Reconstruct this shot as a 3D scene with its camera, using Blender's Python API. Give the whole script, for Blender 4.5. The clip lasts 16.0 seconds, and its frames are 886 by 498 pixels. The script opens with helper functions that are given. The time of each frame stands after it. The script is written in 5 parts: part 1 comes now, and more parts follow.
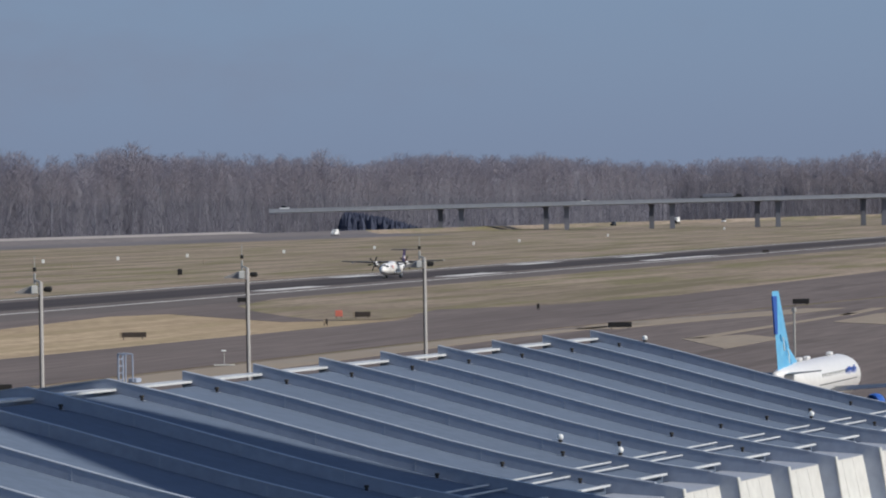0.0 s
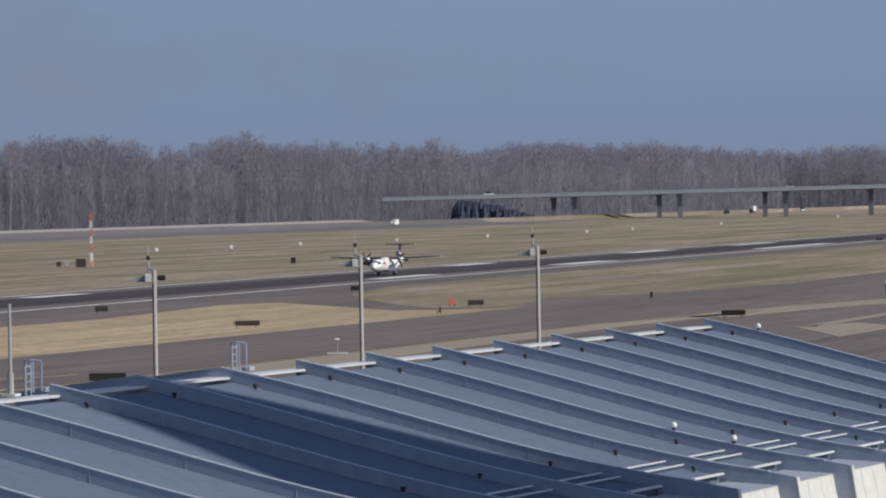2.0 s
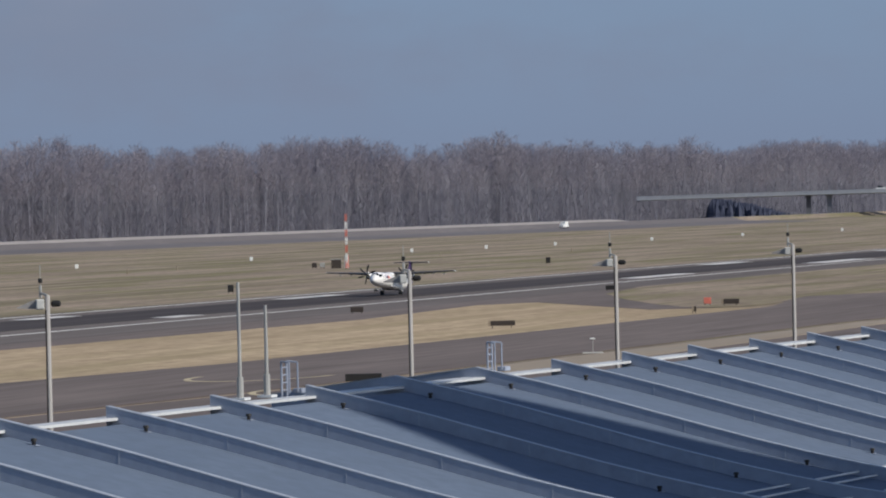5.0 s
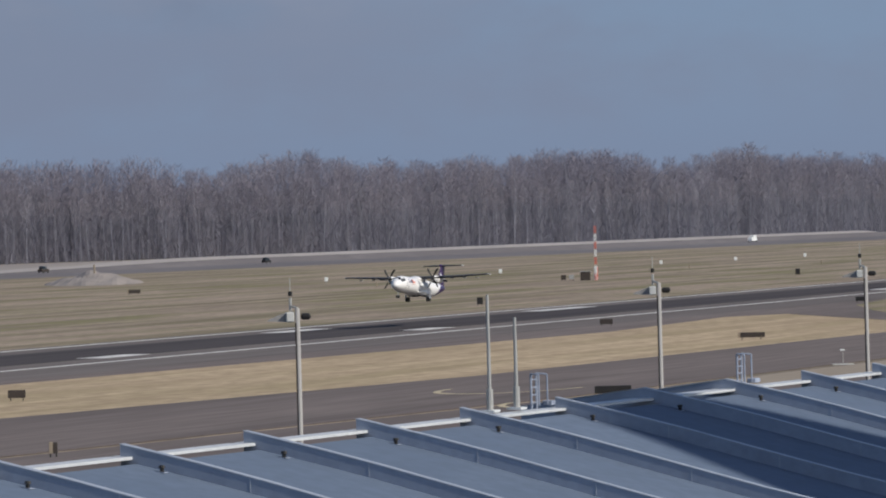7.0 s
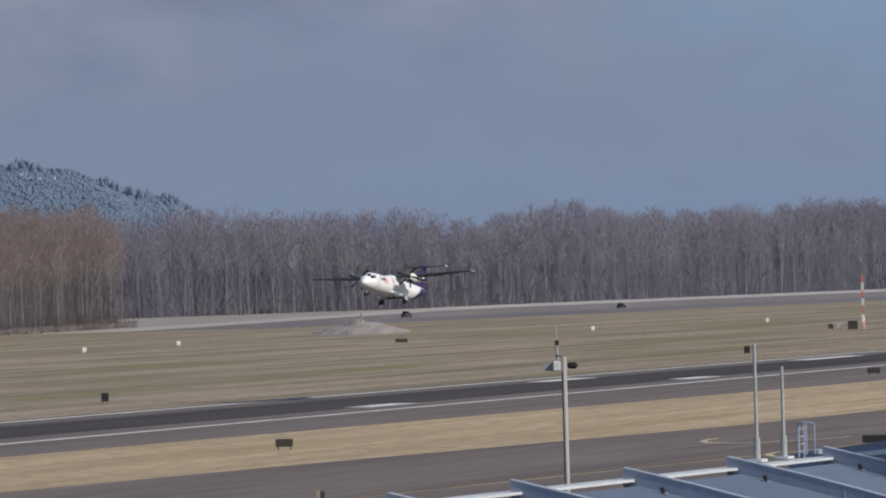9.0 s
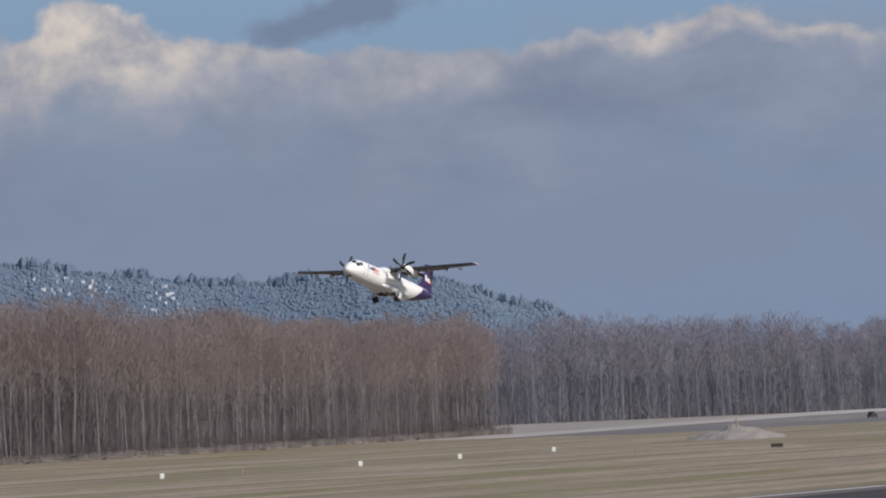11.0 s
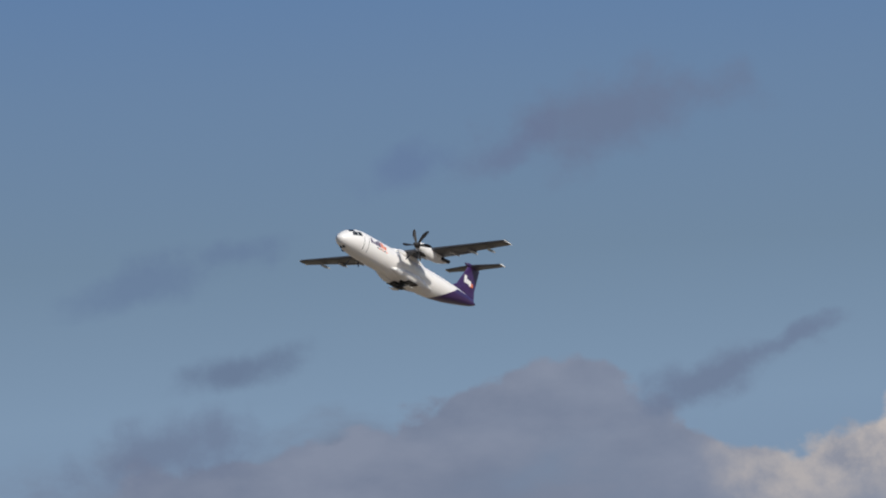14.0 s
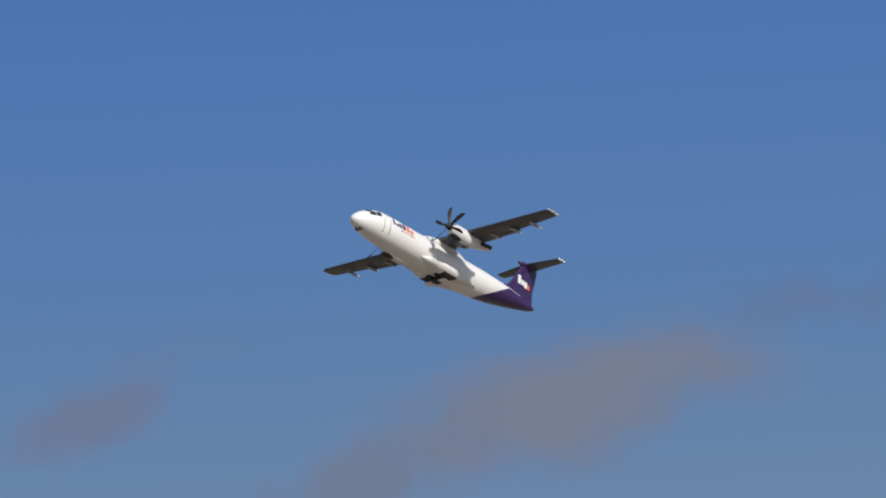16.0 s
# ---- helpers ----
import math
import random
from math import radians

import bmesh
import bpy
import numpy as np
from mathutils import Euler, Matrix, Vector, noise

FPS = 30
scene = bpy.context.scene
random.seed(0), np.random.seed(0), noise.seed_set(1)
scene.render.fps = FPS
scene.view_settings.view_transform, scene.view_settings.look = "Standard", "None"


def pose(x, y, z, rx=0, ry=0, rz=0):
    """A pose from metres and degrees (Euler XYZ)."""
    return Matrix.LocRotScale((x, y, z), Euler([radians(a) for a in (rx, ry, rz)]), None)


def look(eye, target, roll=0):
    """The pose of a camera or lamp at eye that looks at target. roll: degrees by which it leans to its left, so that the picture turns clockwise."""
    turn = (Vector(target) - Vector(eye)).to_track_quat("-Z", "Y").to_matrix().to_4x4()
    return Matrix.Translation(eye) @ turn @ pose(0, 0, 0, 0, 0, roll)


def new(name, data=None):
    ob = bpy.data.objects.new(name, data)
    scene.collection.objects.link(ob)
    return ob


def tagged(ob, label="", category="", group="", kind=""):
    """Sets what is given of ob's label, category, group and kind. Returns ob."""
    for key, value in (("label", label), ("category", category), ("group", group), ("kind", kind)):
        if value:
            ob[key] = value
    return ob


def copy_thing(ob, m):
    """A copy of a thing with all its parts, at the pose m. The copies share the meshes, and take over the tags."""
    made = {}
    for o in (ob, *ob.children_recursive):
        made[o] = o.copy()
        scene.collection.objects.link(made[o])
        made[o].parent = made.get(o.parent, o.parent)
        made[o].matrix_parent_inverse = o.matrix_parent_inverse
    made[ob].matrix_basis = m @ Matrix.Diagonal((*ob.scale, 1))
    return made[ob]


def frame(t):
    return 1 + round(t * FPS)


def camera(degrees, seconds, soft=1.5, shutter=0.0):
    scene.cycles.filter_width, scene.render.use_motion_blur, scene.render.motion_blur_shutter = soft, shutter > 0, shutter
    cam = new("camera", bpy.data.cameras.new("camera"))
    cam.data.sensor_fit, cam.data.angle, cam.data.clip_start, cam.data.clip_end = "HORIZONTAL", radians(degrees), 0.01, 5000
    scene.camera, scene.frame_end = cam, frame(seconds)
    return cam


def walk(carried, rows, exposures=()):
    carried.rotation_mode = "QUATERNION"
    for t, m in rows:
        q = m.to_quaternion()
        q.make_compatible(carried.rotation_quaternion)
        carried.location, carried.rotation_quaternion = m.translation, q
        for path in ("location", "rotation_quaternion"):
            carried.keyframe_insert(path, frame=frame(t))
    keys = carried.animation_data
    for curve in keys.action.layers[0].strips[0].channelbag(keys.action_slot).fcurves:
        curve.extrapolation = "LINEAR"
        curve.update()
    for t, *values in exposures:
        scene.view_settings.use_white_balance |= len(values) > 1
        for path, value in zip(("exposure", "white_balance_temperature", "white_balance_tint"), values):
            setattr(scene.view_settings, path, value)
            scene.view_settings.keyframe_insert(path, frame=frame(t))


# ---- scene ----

from mathutils import Vector as V

EYE = Vector((0.0, 0.0, 20.2))
cam = camera(9.43, 16.0, soft=2.0)
# seconds, turn from the runway's line, tilt, lean (degrees)
PATH = [
    (0.0, 12.9, -0.531, -0.91), (0.5, 13.153, -0.594, -0.9), (1.0, 13.418, -0.589, -0.94), (1.5, 13.693, -0.619, -0.92),
    (2.0, 14.109, -0.637, -0.97), (2.5, 14.515, -0.651, -1.0), (3.0, 14.831, -0.623, -1.03), (3.5, 15.332, -0.644, -1.11),
    (3.7, 15.532, -0.646, -1.13), (5.8, 17.778, -0.541, -1.44), (6.0, 18.046, -0.532, -1.45), (6.5, 18.717, -0.473, -1.48),
    (7.0, 19.479, -0.39, -1.55), (7.5, 20.139, -0.269, -1.55), (8.0, 21.042, -0.151, -1.49), (8.2, 21.293, -0.052, -1.48),
    (10.3, 24.585, 0.907, -2.03), (10.5, 25.033, 1.12, -2.07), (11.0, 26.258, 1.461, -2.02), (11.5, 27.553, 1.954, -1.93),
    (12.0, 28.711, 2.457, -2.0), (12.5, 30.182, 3.12, -2.25), (13.0, 31.587, 3.787, -2.7), (13.2, 32.277, 4.097, -2.8),
    (13.5, 33.46, 4.55, -2.83), (13.6, 33.744, 4.747, -2.84), (14.0, 35.127, 5.905, -2.87), (14.5, 36.834, 7.098, -2.84),
    (14.7, 37.595, 7.618, -2.84), (15.0, 39.032, 8.151, -2.8), (15.3, 40.545, 8.942, -2.8), (15.5, 41.798, 9.695, -2.8),
    (15.6, 42.428, 9.997, -2.8), (16.0, 44.724, 10.646, -2.8)]


def ray(a, e):
    a, e = radians(a), radians(e)
    return Vector((math.cos(a) * math.cos(e), math.sin(a) * math.cos(e), math.sin(e)))


walk(cam, [(t, look(EYE, EYE + ray(a, e) * 100, r)) for t, a, e, r in PATH],
     exposures=((0.0, 0.03), (8.0, 0.03), (10.3, 0.06), (11.0, 0.1), (12.0, 0.17), (12.6, 0.04), (13.5, -0.13), (14.3, 0.0), (16.0, 0.04)))

# ---- light ----
SUN_AZ, SUN_EL = 260.0, 36.0
world = bpy.data.worlds.new("sky")
scene.world = world
world.use_nodes = True
wn = world.node_tree.nodes
sky = wn.new("ShaderNodeTexSky")
sky.sky_type, sky.sun_disc, sky.ozone_density = "NISHITA", False, 4.0
sky.sun_elevation, sky.sun_rotation = radians(SUN_EL), radians(90 - SUN_AZ)
world.node_tree.links.new(sky.outputs[0], wn["Background"].inputs[0])
wn["Background"].inputs[1].default_value = 0.085
sun = new("sun", bpy.data.lights.new("sun", "SUN"))
sun.data.energy, sun.data.angle, sun.data.color = 3.5, radians(0.6), (1.0, 0.95, 0.87)
sun.matrix_world = look((0, 0, 0), -ray(SUN_AZ, SUN_EL))
scene.view_settings.exposure = 0.0


# ---- materials ----
def material(name):
    m = bpy.data.materials.new(name)
    m.use_nodes = True
    return m, m.node_tree.nodes, m.node_tree.links


def mixed(nodes, links, fac, a, b):
    n = nodes.new("ShaderNodeMix")
    n.data_type = "RGBA"
    links.new(fac, n.inputs[0])
    for i, c in ((6, a), (7, b)):
        if isinstance(c, tuple):
            n.inputs[i].default_value = (*c, 1)
        else:
            links.new(c, n.inputs[i])
    return n.outputs[2]


def ramp(nodes, links, value, lo, hi):
    n = nodes.new("ShaderNodeMapRange")
    links.new(value, n.inputs[0])
    n.inputs[1].default_value, n.inputs[2].default_value = lo, hi
    return n.outputs[0]


def noise_at(nodes, links, scale, stretch=(1, 1, 1), detail=4, rough=0.55):
    c = nodes.new("ShaderNodeTexCoord")
    mp = nodes.new("ShaderNodeMapping")
    links.new(c.outputs["Object"], mp.inputs[0])
    mp.inputs[3].default_value = stretch
    n = nodes.new("ShaderNodeTexNoise")
    links.new(mp.outputs[0], n.inputs["Vector"])
    n.inputs["Scale"].default_value, n.inputs["Detail"].default_value, n.inputs["Roughness"].default_value = scale, detail, rough
    return n.outputs[0]


def surface(name, a, b, big=0.2, fine=4.0, rough=0.6, metal=0.0, bump=0.0, dirt=None, stretch=(1, 1, 1), spread=0.0, grit=0.86):
    """A surface of two colours mixed at two scales, with an optional stain and a little relief."""
    m, n, l = material(name)
    p = n["Principled BSDF"]
    f1 = noise_at(n, l, big, stretch)
    f2 = noise_at(n, l, fine, stretch)
    col = mixed(n, l, ramp(n, l, f1, 0.32, 0.68), a, b)
    col = mixed(n, l, ramp(n, l, f2, 0.35, 0.75), col, tuple(0.5 * (x + y) * grit for x, y in zip(a, b)))
    if dirt:
        f3 = noise_at(n, l, big * 2.7, stretch, 6)
        col = mixed(n, l, ramp(n, l, f3, 0.55, 0.75), col, dirt)
    if spread:
        o = n.new("ShaderNodeObjectInfo")
        hs = n.new("ShaderNodeHueSaturation")
        mr = n.new("ShaderNodeMapRange")
        l.new(o.outputs["Random"], mr.inputs[0])
        mr.inputs[3].default_value, mr.inputs[4].default_value = 1 - spread, 1 + spread
        l.new(mr.outputs[0], hs.inputs["Value"])
        l.new(col, hs.inputs["Color"])
        col = hs.outputs[0]
    l.new(col, p.inputs["Base Color"])
    p.inputs["Roughness"].default_value, p.inputs["Metallic"].default_value = rough, metal
    if bump:
        b_ = n.new("ShaderNodeBump")
        b_.inputs["Strength"].default_value, b_.inputs["Distance"].default_value = bump, 0.1
        l.new(f2, b_.inputs["Height"])
        l.new(b_.outputs[0], p.inputs["Normal"])
    return m


def grass(name, dry, green, brown, soil):
    """Winter turf: broad patches, mown streaks along the runway, tufts and worn soil."""
    m, n, l = material(name)
    p = n["Principled BSDF"]
    col = mixed(n, l, ramp(n, l, noise_at(n, l, 0.01, (1, 1.6, 1)), 0.36, 0.64), dry, brown)
    streak = noise_at(n, l, 0.035, (0.22, 1.8, 1), 6, 0.6)
    col = mixed(n, l, ramp(n, l, streak, 0.47, 0.6), col, green)
    col = mixed(n, l, ramp(n, l, noise_at(n, l, 0.09, (0.35, 1.3, 1), 7, 0.65), 0.54, 0.74), col, soil)
    lane = noise_at(n, l, 0.06, (0.035, 1.1, 1), 5, 0.6)
    col = mixed(n, l, ramp(n, l, lane, 0.54, 0.64), col, tuple(0.5 * (x + y) for x, y in zip(green, soil)))
    col = mixed(n, l, ramp(n, l, lane, 0.44, 0.36), col, tuple(1.08 * c for c in dry))
    tuft = noise_at(n, l, 0.4, (0.6, 1, 1), 5, 0.6)
    col = mixed(n, l, ramp(n, l, tuft, 0.42, 0.8), col, tuple(c * 0.62 for c in brown))
    l.new(col, p.inputs["Base Color"])
    p.inputs["Roughness"].default_value, p.inputs["Specular IOR Level"].default_value = 0.95, 0.1
    b_ = n.new("ShaderNodeBump")
    b_.inputs["Strength"].default_value, b_.inputs["Distance"].default_value = 0.4, 0.2
    l.new(tuft, b_.inputs["Height"])
    l.new(b_.outputs[0], p.inputs["Normal"])
    return m


GRASS_N = grass("grass_olive", (0.395, 0.315, 0.24), (0.222, 0.204, 0.105), (0.282, 0.224, 0.168), (0.168, 0.134, 0.105))
GRASS_S = grass("grass_straw", (0.5, 0.385, 0.255), (0.39, 0.31, 0.19), (0.42, 0.32, 0.21), (0.29, 0.215, 0.14))
ASPHALT = surface("asphalt", (0.155, 0.128, 0.118), (0.235, 0.195, 0.176), 0.02, 0.25, 0.9, dirt=(0.105, 0.088, 0.08), stretch=(0.15, 2.2, 1), grit=0.7)
RUNWAY = surface("runway_asphalt", (0.155, 0.133, 0.122), (0.21, 0.183, 0.168), 0.015, 0.25, 0.9, dirt=(0.10, 0.088, 0.083), stretch=(0.1, 2.4, 1), grit=0.7)
RUBBER = surface("rubber_marks", (0.06, 0.051, 0.05), (0.112, 0.096, 0.091), 0.02, 0.25, 0.85, stretch=(0.06, 3.5, 1), grit=0.6)
CONCRETE = surface("apron_concrete", (0.29, 0.232, 0.172), (0.35, 0.285, 0.21), 0.03, 0.3, 0.9, dirt=(0.27, 0.24, 0.20), stretch=(0.4, 1.5, 1))
for m_ in (ASPHALT, RUNWAY, RUBBER):
    m_.node_tree.nodes["Principled BSDF"].inputs["Specular IOR Level"].default_value = 0.12
PAINT_W = surface("white_marking", (0.62, 0.6, 0.57), (0.74, 0.72, 0.68), 0.1, 1.0, 0.8, dirt=(0.45, 0.43, 0.4))
PAINT_Y = surface("yellow_marking", (0.5, 0.42, 0.26), (0.6, 0.5, 0.33), 0.1, 1.0, 0.8)
WATER = surface("river_water", (0.10, 0.12, 0.14), (0.14, 0.16, 0.18), 0.01, 0.1, 0.25)
LEVEE = surface("levee_road_stone", (0.132, 0.116, 0.115), (0.18, 0.159, 0.155), 0.02, 0.2, 0.95, stretch=(0.3, 1, 1))
BANK = surface("pale_gravel_bank", (0.34, 0.30, 0.275), (0.44, 0.395, 0.36), 0.02, 0.2, 0.95, dirt=(0.3, 0.26, 0.21), stretch=(0.3, 1, 1))
BEACH = surface("brown_gravel_beach", (0.27, 0.232, 0.205), (0.35, 0.305, 0.27), 0.02, 0.15, 0.95, dirt=(0.2, 0.165, 0.14), stretch=(0.3, 1.4, 1))
ROOF = surface("roof_membrane", (0.13, 0.168, 0.234), (0.15, 0.19, 0.258), 0.15, 1.5, 0.9, dirt=(0.134, 0.173, 0.24), spread=0.04)
RIB = surface("roof_rib_metal", (0.31, 0.35, 0.435), (0.35, 0.39, 0.475), 0.3, 2.0, 0.7, spread=0.05)
for m_ in (ROOF, RIB):
    m_.node_tree.nodes["Principled BSDF"].inputs["Specular IOR Level"].default_value = 0.12
EDGE = surface("rib_edge_metal", (0.34, 0.37, 0.43), (0.41, 0.44, 0.5), 0.4, 3.0, 0.5)
CAP = surface("pale_cap_metal", (0.58, 0.6, 0.61), (0.68, 0.69, 0.69), 0.4, 3.0, 0.5)
FASCIA = surface("white_fascia_panel", (0.66, 0.655, 0.62), (0.74, 0.73, 0.69), 0.3, 2.0, 0.5, dirt=(0.58, 0.57, 0.53))
MAST = surface("weathered_mast_steel", (0.33, 0.31, 0.295), (0.41, 0.39, 0.37), 0.5, 6.0, 0.6)
STEEL = surface("galvanised_steel", (0.42, 0.41, 0.39), (0.52, 0.51, 0.48), 0.5, 6.0, 0.5, metal=0.3)
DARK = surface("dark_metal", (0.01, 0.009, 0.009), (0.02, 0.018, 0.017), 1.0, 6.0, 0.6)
BROWN = surface("sign_back_brown", (0.035, 0.026, 0.022), (0.06, 0.046, 0.038), 1.0, 6.0, 0.7)
WHITE = surface("white_paint", (0.8, 0.8, 0.78), (0.86, 0.86, 0.84), 0.3, 3.0, 0.35)
SKIN = surface("aircraft_white", (0.8, 0.785, 0.765), (0.84, 0.825, 0.805), 0.25, 2.0, 0.3)
# grey taken near black to put the wing's underside shade into the paint
GREYP = surface("shade_darkened_grey", (0.055, 0.057, 0.064), (0.075, 0.077, 0.084), 0.3, 2.5, 0.4)
PURPLE = surface("purple_paint", (0.035, 0.014, 0.08), (0.044, 0.018, 0.095), 0.3, 2.0, 0.35)
ORANGE = surface("orange_red_paint", (0.75, 0.16, 0.06), (0.8, 0.2, 0.08), 0.5, 2.0, 0.4)
BLACKP = surface("black_rubber", (0.015, 0.015, 0.016), (0.03, 0.03, 0.03), 1.0, 5.0, 0.6)
BLUE1 = surface("deep_blue_paint", (0.02, 0.09, 0.42), (0.03, 0.13, 0.5), 0.5, 2.0, 0.35)
BLUE2 = surface("light_blue_paint", (0.08, 0.42, 0.75), (0.22, 0.58, 0.85), 1.1, 2.4, 0.35)
RED = surface("red_sign_face", (0.62, 0.14, 0.10), (0.7, 0.22, 0.16), 0.8, 4.0, 0.5)
GLASS = surface("dark_window_glass", (0.02, 0.025, 0.03), (0.03, 0.035, 0.045), 1.0, 4.0, 0.12)
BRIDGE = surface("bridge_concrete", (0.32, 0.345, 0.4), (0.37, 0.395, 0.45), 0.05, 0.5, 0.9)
# bridge concrete again, darkened for the shade below the deck
PIER = surface("shaded_pier_concrete", (0.15, 0.158, 0.195), (0.19, 0.198, 0.235), 0.05, 0.5, 0.9)
BARK = surface("pale_bark", (0.16, 0.148, 0.158), (0.29, 0.268, 0.268), 0.35, 0.6, 0.95, stretch=(1, 1, 0.05))
# far wood: distance haze is mixed into the bark and inner-growth colours
BARK_F = surface("hazy_bark", (0.2, 0.2, 0.245), (0.28, 0.275, 0.315), 0.35, 0.6, 0.95, stretch=(1, 1, 0.05))
UNDER_F = surface("hazy_wood_depth", (0.105, 0.106, 0.138), (0.165, 0.162, 0.19), 0.10, 0.4, 0.95, stretch=(1, 1, 0.1))
# dark tone that stands for the shade between the riverside trunks
UNDER = surface("shaded_wood_depth", (0.06, 0.055, 0.062), (0.135, 0.12, 0.12), 0.14, 0.5, 0.95, stretch=(1, 1, 0.1))
BRUSH = surface("dry_brush", (0.10, 0.085, 0.08), (0.15, 0.125, 0.115), 0.2, 0.9, 0.95)
DRIFT = surface("driftwood", (0.2, 0.17, 0.155), (0.32, 0.28, 0.25), 0.5, 2.0, 0.9)


def twig_mat(name, a, b):
    """Fine bare twigs, through which part of the light passes."""
    m, n, l = material(name)
    n.remove(n["Principled BSDF"])
    col = mixed(n, l, ramp(n, l, noise_at(n, l, 0.03, detail=3), 0.35, 0.65), a, b)
    df, tr, mx = n.new("ShaderNodeBsdfDiffuse"), n.new("ShaderNodeBsdfTranslucent"), n.new("ShaderNodeMixShader")
    for sh in (df, tr):
        l.new(col, sh.inputs[0])
    mx.inputs[0].default_value = 0.45
    l.new(df.outputs[0], mx.inputs[1])
    l.new(tr.outputs[0], mx.inputs[2])
    l.new(mx.outputs[0], n["Material Output"].inputs[0])
    return m


TWIG = twig_mat("brown_twigs", (0.332, 0.268, 0.256), (0.392, 0.316, 0.296))
# far twigs carry blue-grey distance haze in their base colour
TWIG_F = twig_mat("hazy_twigs", (0.302, 0.28, 0.322), (0.362, 0.33, 0.36))
# hill conifers: needle colour lightened and blued for distance haze
CONIFER = twig_mat("hazy_conifer_needles", (0.225, 0.29, 0.385), (0.26, 0.325, 0.42))
# dark blue that paints the shade on the slope at the bridge end
SLOPE_SHADE = twig_mat("shaded_slope_dark", (0.10, 0.115, 0.175), (0.125, 0.14, 0.205))
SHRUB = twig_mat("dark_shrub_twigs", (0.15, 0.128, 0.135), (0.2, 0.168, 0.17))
# far shrubs, with the same haze put into the colour
SHRUB_F = twig_mat("hazy_shrub_twigs", (0.205, 0.2, 0.245), (0.255, 0.242, 0.28))
# hillside, house walls and roofs have distance haze painted into them
HILL = surface("hazy_conifer_hillside", (0.12, 0.158, 0.22), (0.145, 0.185, 0.25), 0.02, 0.12, 0.95)
HOUSE = surface("hazy_pale_wall", (0.5, 0.53, 0.6), (0.72, 0.74, 0.78), 0.05, 0.3, 0.8)
HROOF = surface("hazy_roof_shingle", (0.16, 0.185, 0.24), (0.26, 0.28, 0.34), 0.08, 0.3, 0.9)
TOWER = surface("pale_concrete", (0.45, 0.44, 0.42), (0.52, 0.51, 0.48), 0.1, 1.0, 0.85)
FLOOD, _n, _l = material("lit_lamp_lens")
_n["Principled BSDF"].inputs["Emission Color"].default_value = (1, 0.93, 0.8, 1)
_n["Principled BSDF"].inputs["Emission Strength"].default_value = 1.2


# ---- mesh helpers ----
def mesh_of(name, bm, mats, smooth=False):
    me = bpy.data.meshes.new(name)
    bmesh.ops.recalc_face_normals(bm, faces=bm.faces)
    bm.to_mesh(me)
    bm.free()
    for m in (mats if isinstance(mats, (list, tuple)) else [mats]):
        me.materials.append(m)
    if smooth:
        for p in me.polygons:
            p.use_smooth = True
    return me


def part(name, bm, mats, parent=None, label="", smooth=False):
    ob = new(name, mesh_of(name, bm, mats, smooth))
    ob.parent = parent
    return tagged(ob, label=label)


def thing(name, label, category, at=None, group="", kind=""):
    ob = new(name)
    if at is not None:
        ob.matrix_basis = at
    return tagged(ob, label, category, group, kind)


def box(bm, c, s, m=None, mat=0, bevel=0.0):
    tmp = bmesh.ops.create_cube(bm, size=1.0)["verts"]
    bmesh.ops.scale(bm, vec=s, verts=tmp)
    bmesh.ops.translate(bm, vec=c, verts=tmp)
    if m is not None:
        bmesh.ops.transform(bm, matrix=m, verts=tmp)
    faces = {f for v in tmp for f in v.link_faces}
    for f in faces:
        f.material_index = mat
    if bevel:
        bmesh.ops.bevel(bm, geom=list({e for f in faces for e in f.edges}), offset=bevel, segments=1, affect="EDGES")
    return bm


def rod(bm, a, b, r0, r1=None, seg=8, mat=0):
    a, b = Vector(a), Vector(b)
    r1 = r0 if r1 is None else r1
    z = (b - a).normalized()
    x = z.orthogonal().normalized()
    y = z.cross(x)
    rings = []
    for p, r in ((a, r0), (b, r1)):
        rings.append([bm.verts.new(p + (x * math.cos(i * 2 * math.pi / seg) + y * math.sin(i * 2 * math.pi / seg)) * r) for i in range(seg)])
    for i in range(seg):
        bm.faces.new((rings[0][i], rings[0][(i + 1) % seg], rings[1][(i + 1) % seg], rings[1][i])).material_index = mat
    bm.faces.new(rings[0][::-1]).material_index = mat
    bm.faces.new(rings[1]).material_index = mat
    return bm


def loft(bm, rings, mat=0, caps=True):
    vs = [[bm.verts.new(p) for p in r] for r in rings]
    n = len(vs[0])
    for a, b in zip(vs, vs[1:]):
        for i in range(n):
            bm.faces.new((a[i], a[(i + 1) % n], b[(i + 1) % n], b[i])).material_index = mat
    if caps:
        bm.faces.new(vs[0][::-1]).material_index = mat
        bm.faces.new(vs[-1]).material_index = mat
    return bm


def ellipse(x, zc, ry, rz, seg=20, yc=0.0):
    return [Vector((x, yc + ry * math.cos(i * 2 * math.pi / seg), zc + rz * math.sin(i * 2 * math.pi / seg))) for i in range(seg)]


def sheet(name, pts, z, mat, label, category, kind="structure", thick=0.05, parent=None):
    """A slab with the outline pts, its top at z."""
    bm = bmesh.new()
    loft(bm, [[(x, y, z - thick) for x, y in pts], [(x, y, z) for x, y in pts]])
    ob = part(name, bm, mat, parent)
    return tagged(ob, label, category, kind=kind) if label else ob


# ---- ground ----
bm = bmesh.new()
bmesh.ops.create_grid(bm, x_segments=60, y_segments=60, size=4900)
for v in bm.verts:
    v.co.z = 0.0
ground = tagged(part("ground", bm, GRASS_N), "flat dry olive-brown airfield grass reaching to the river", "ground", kind="structure")
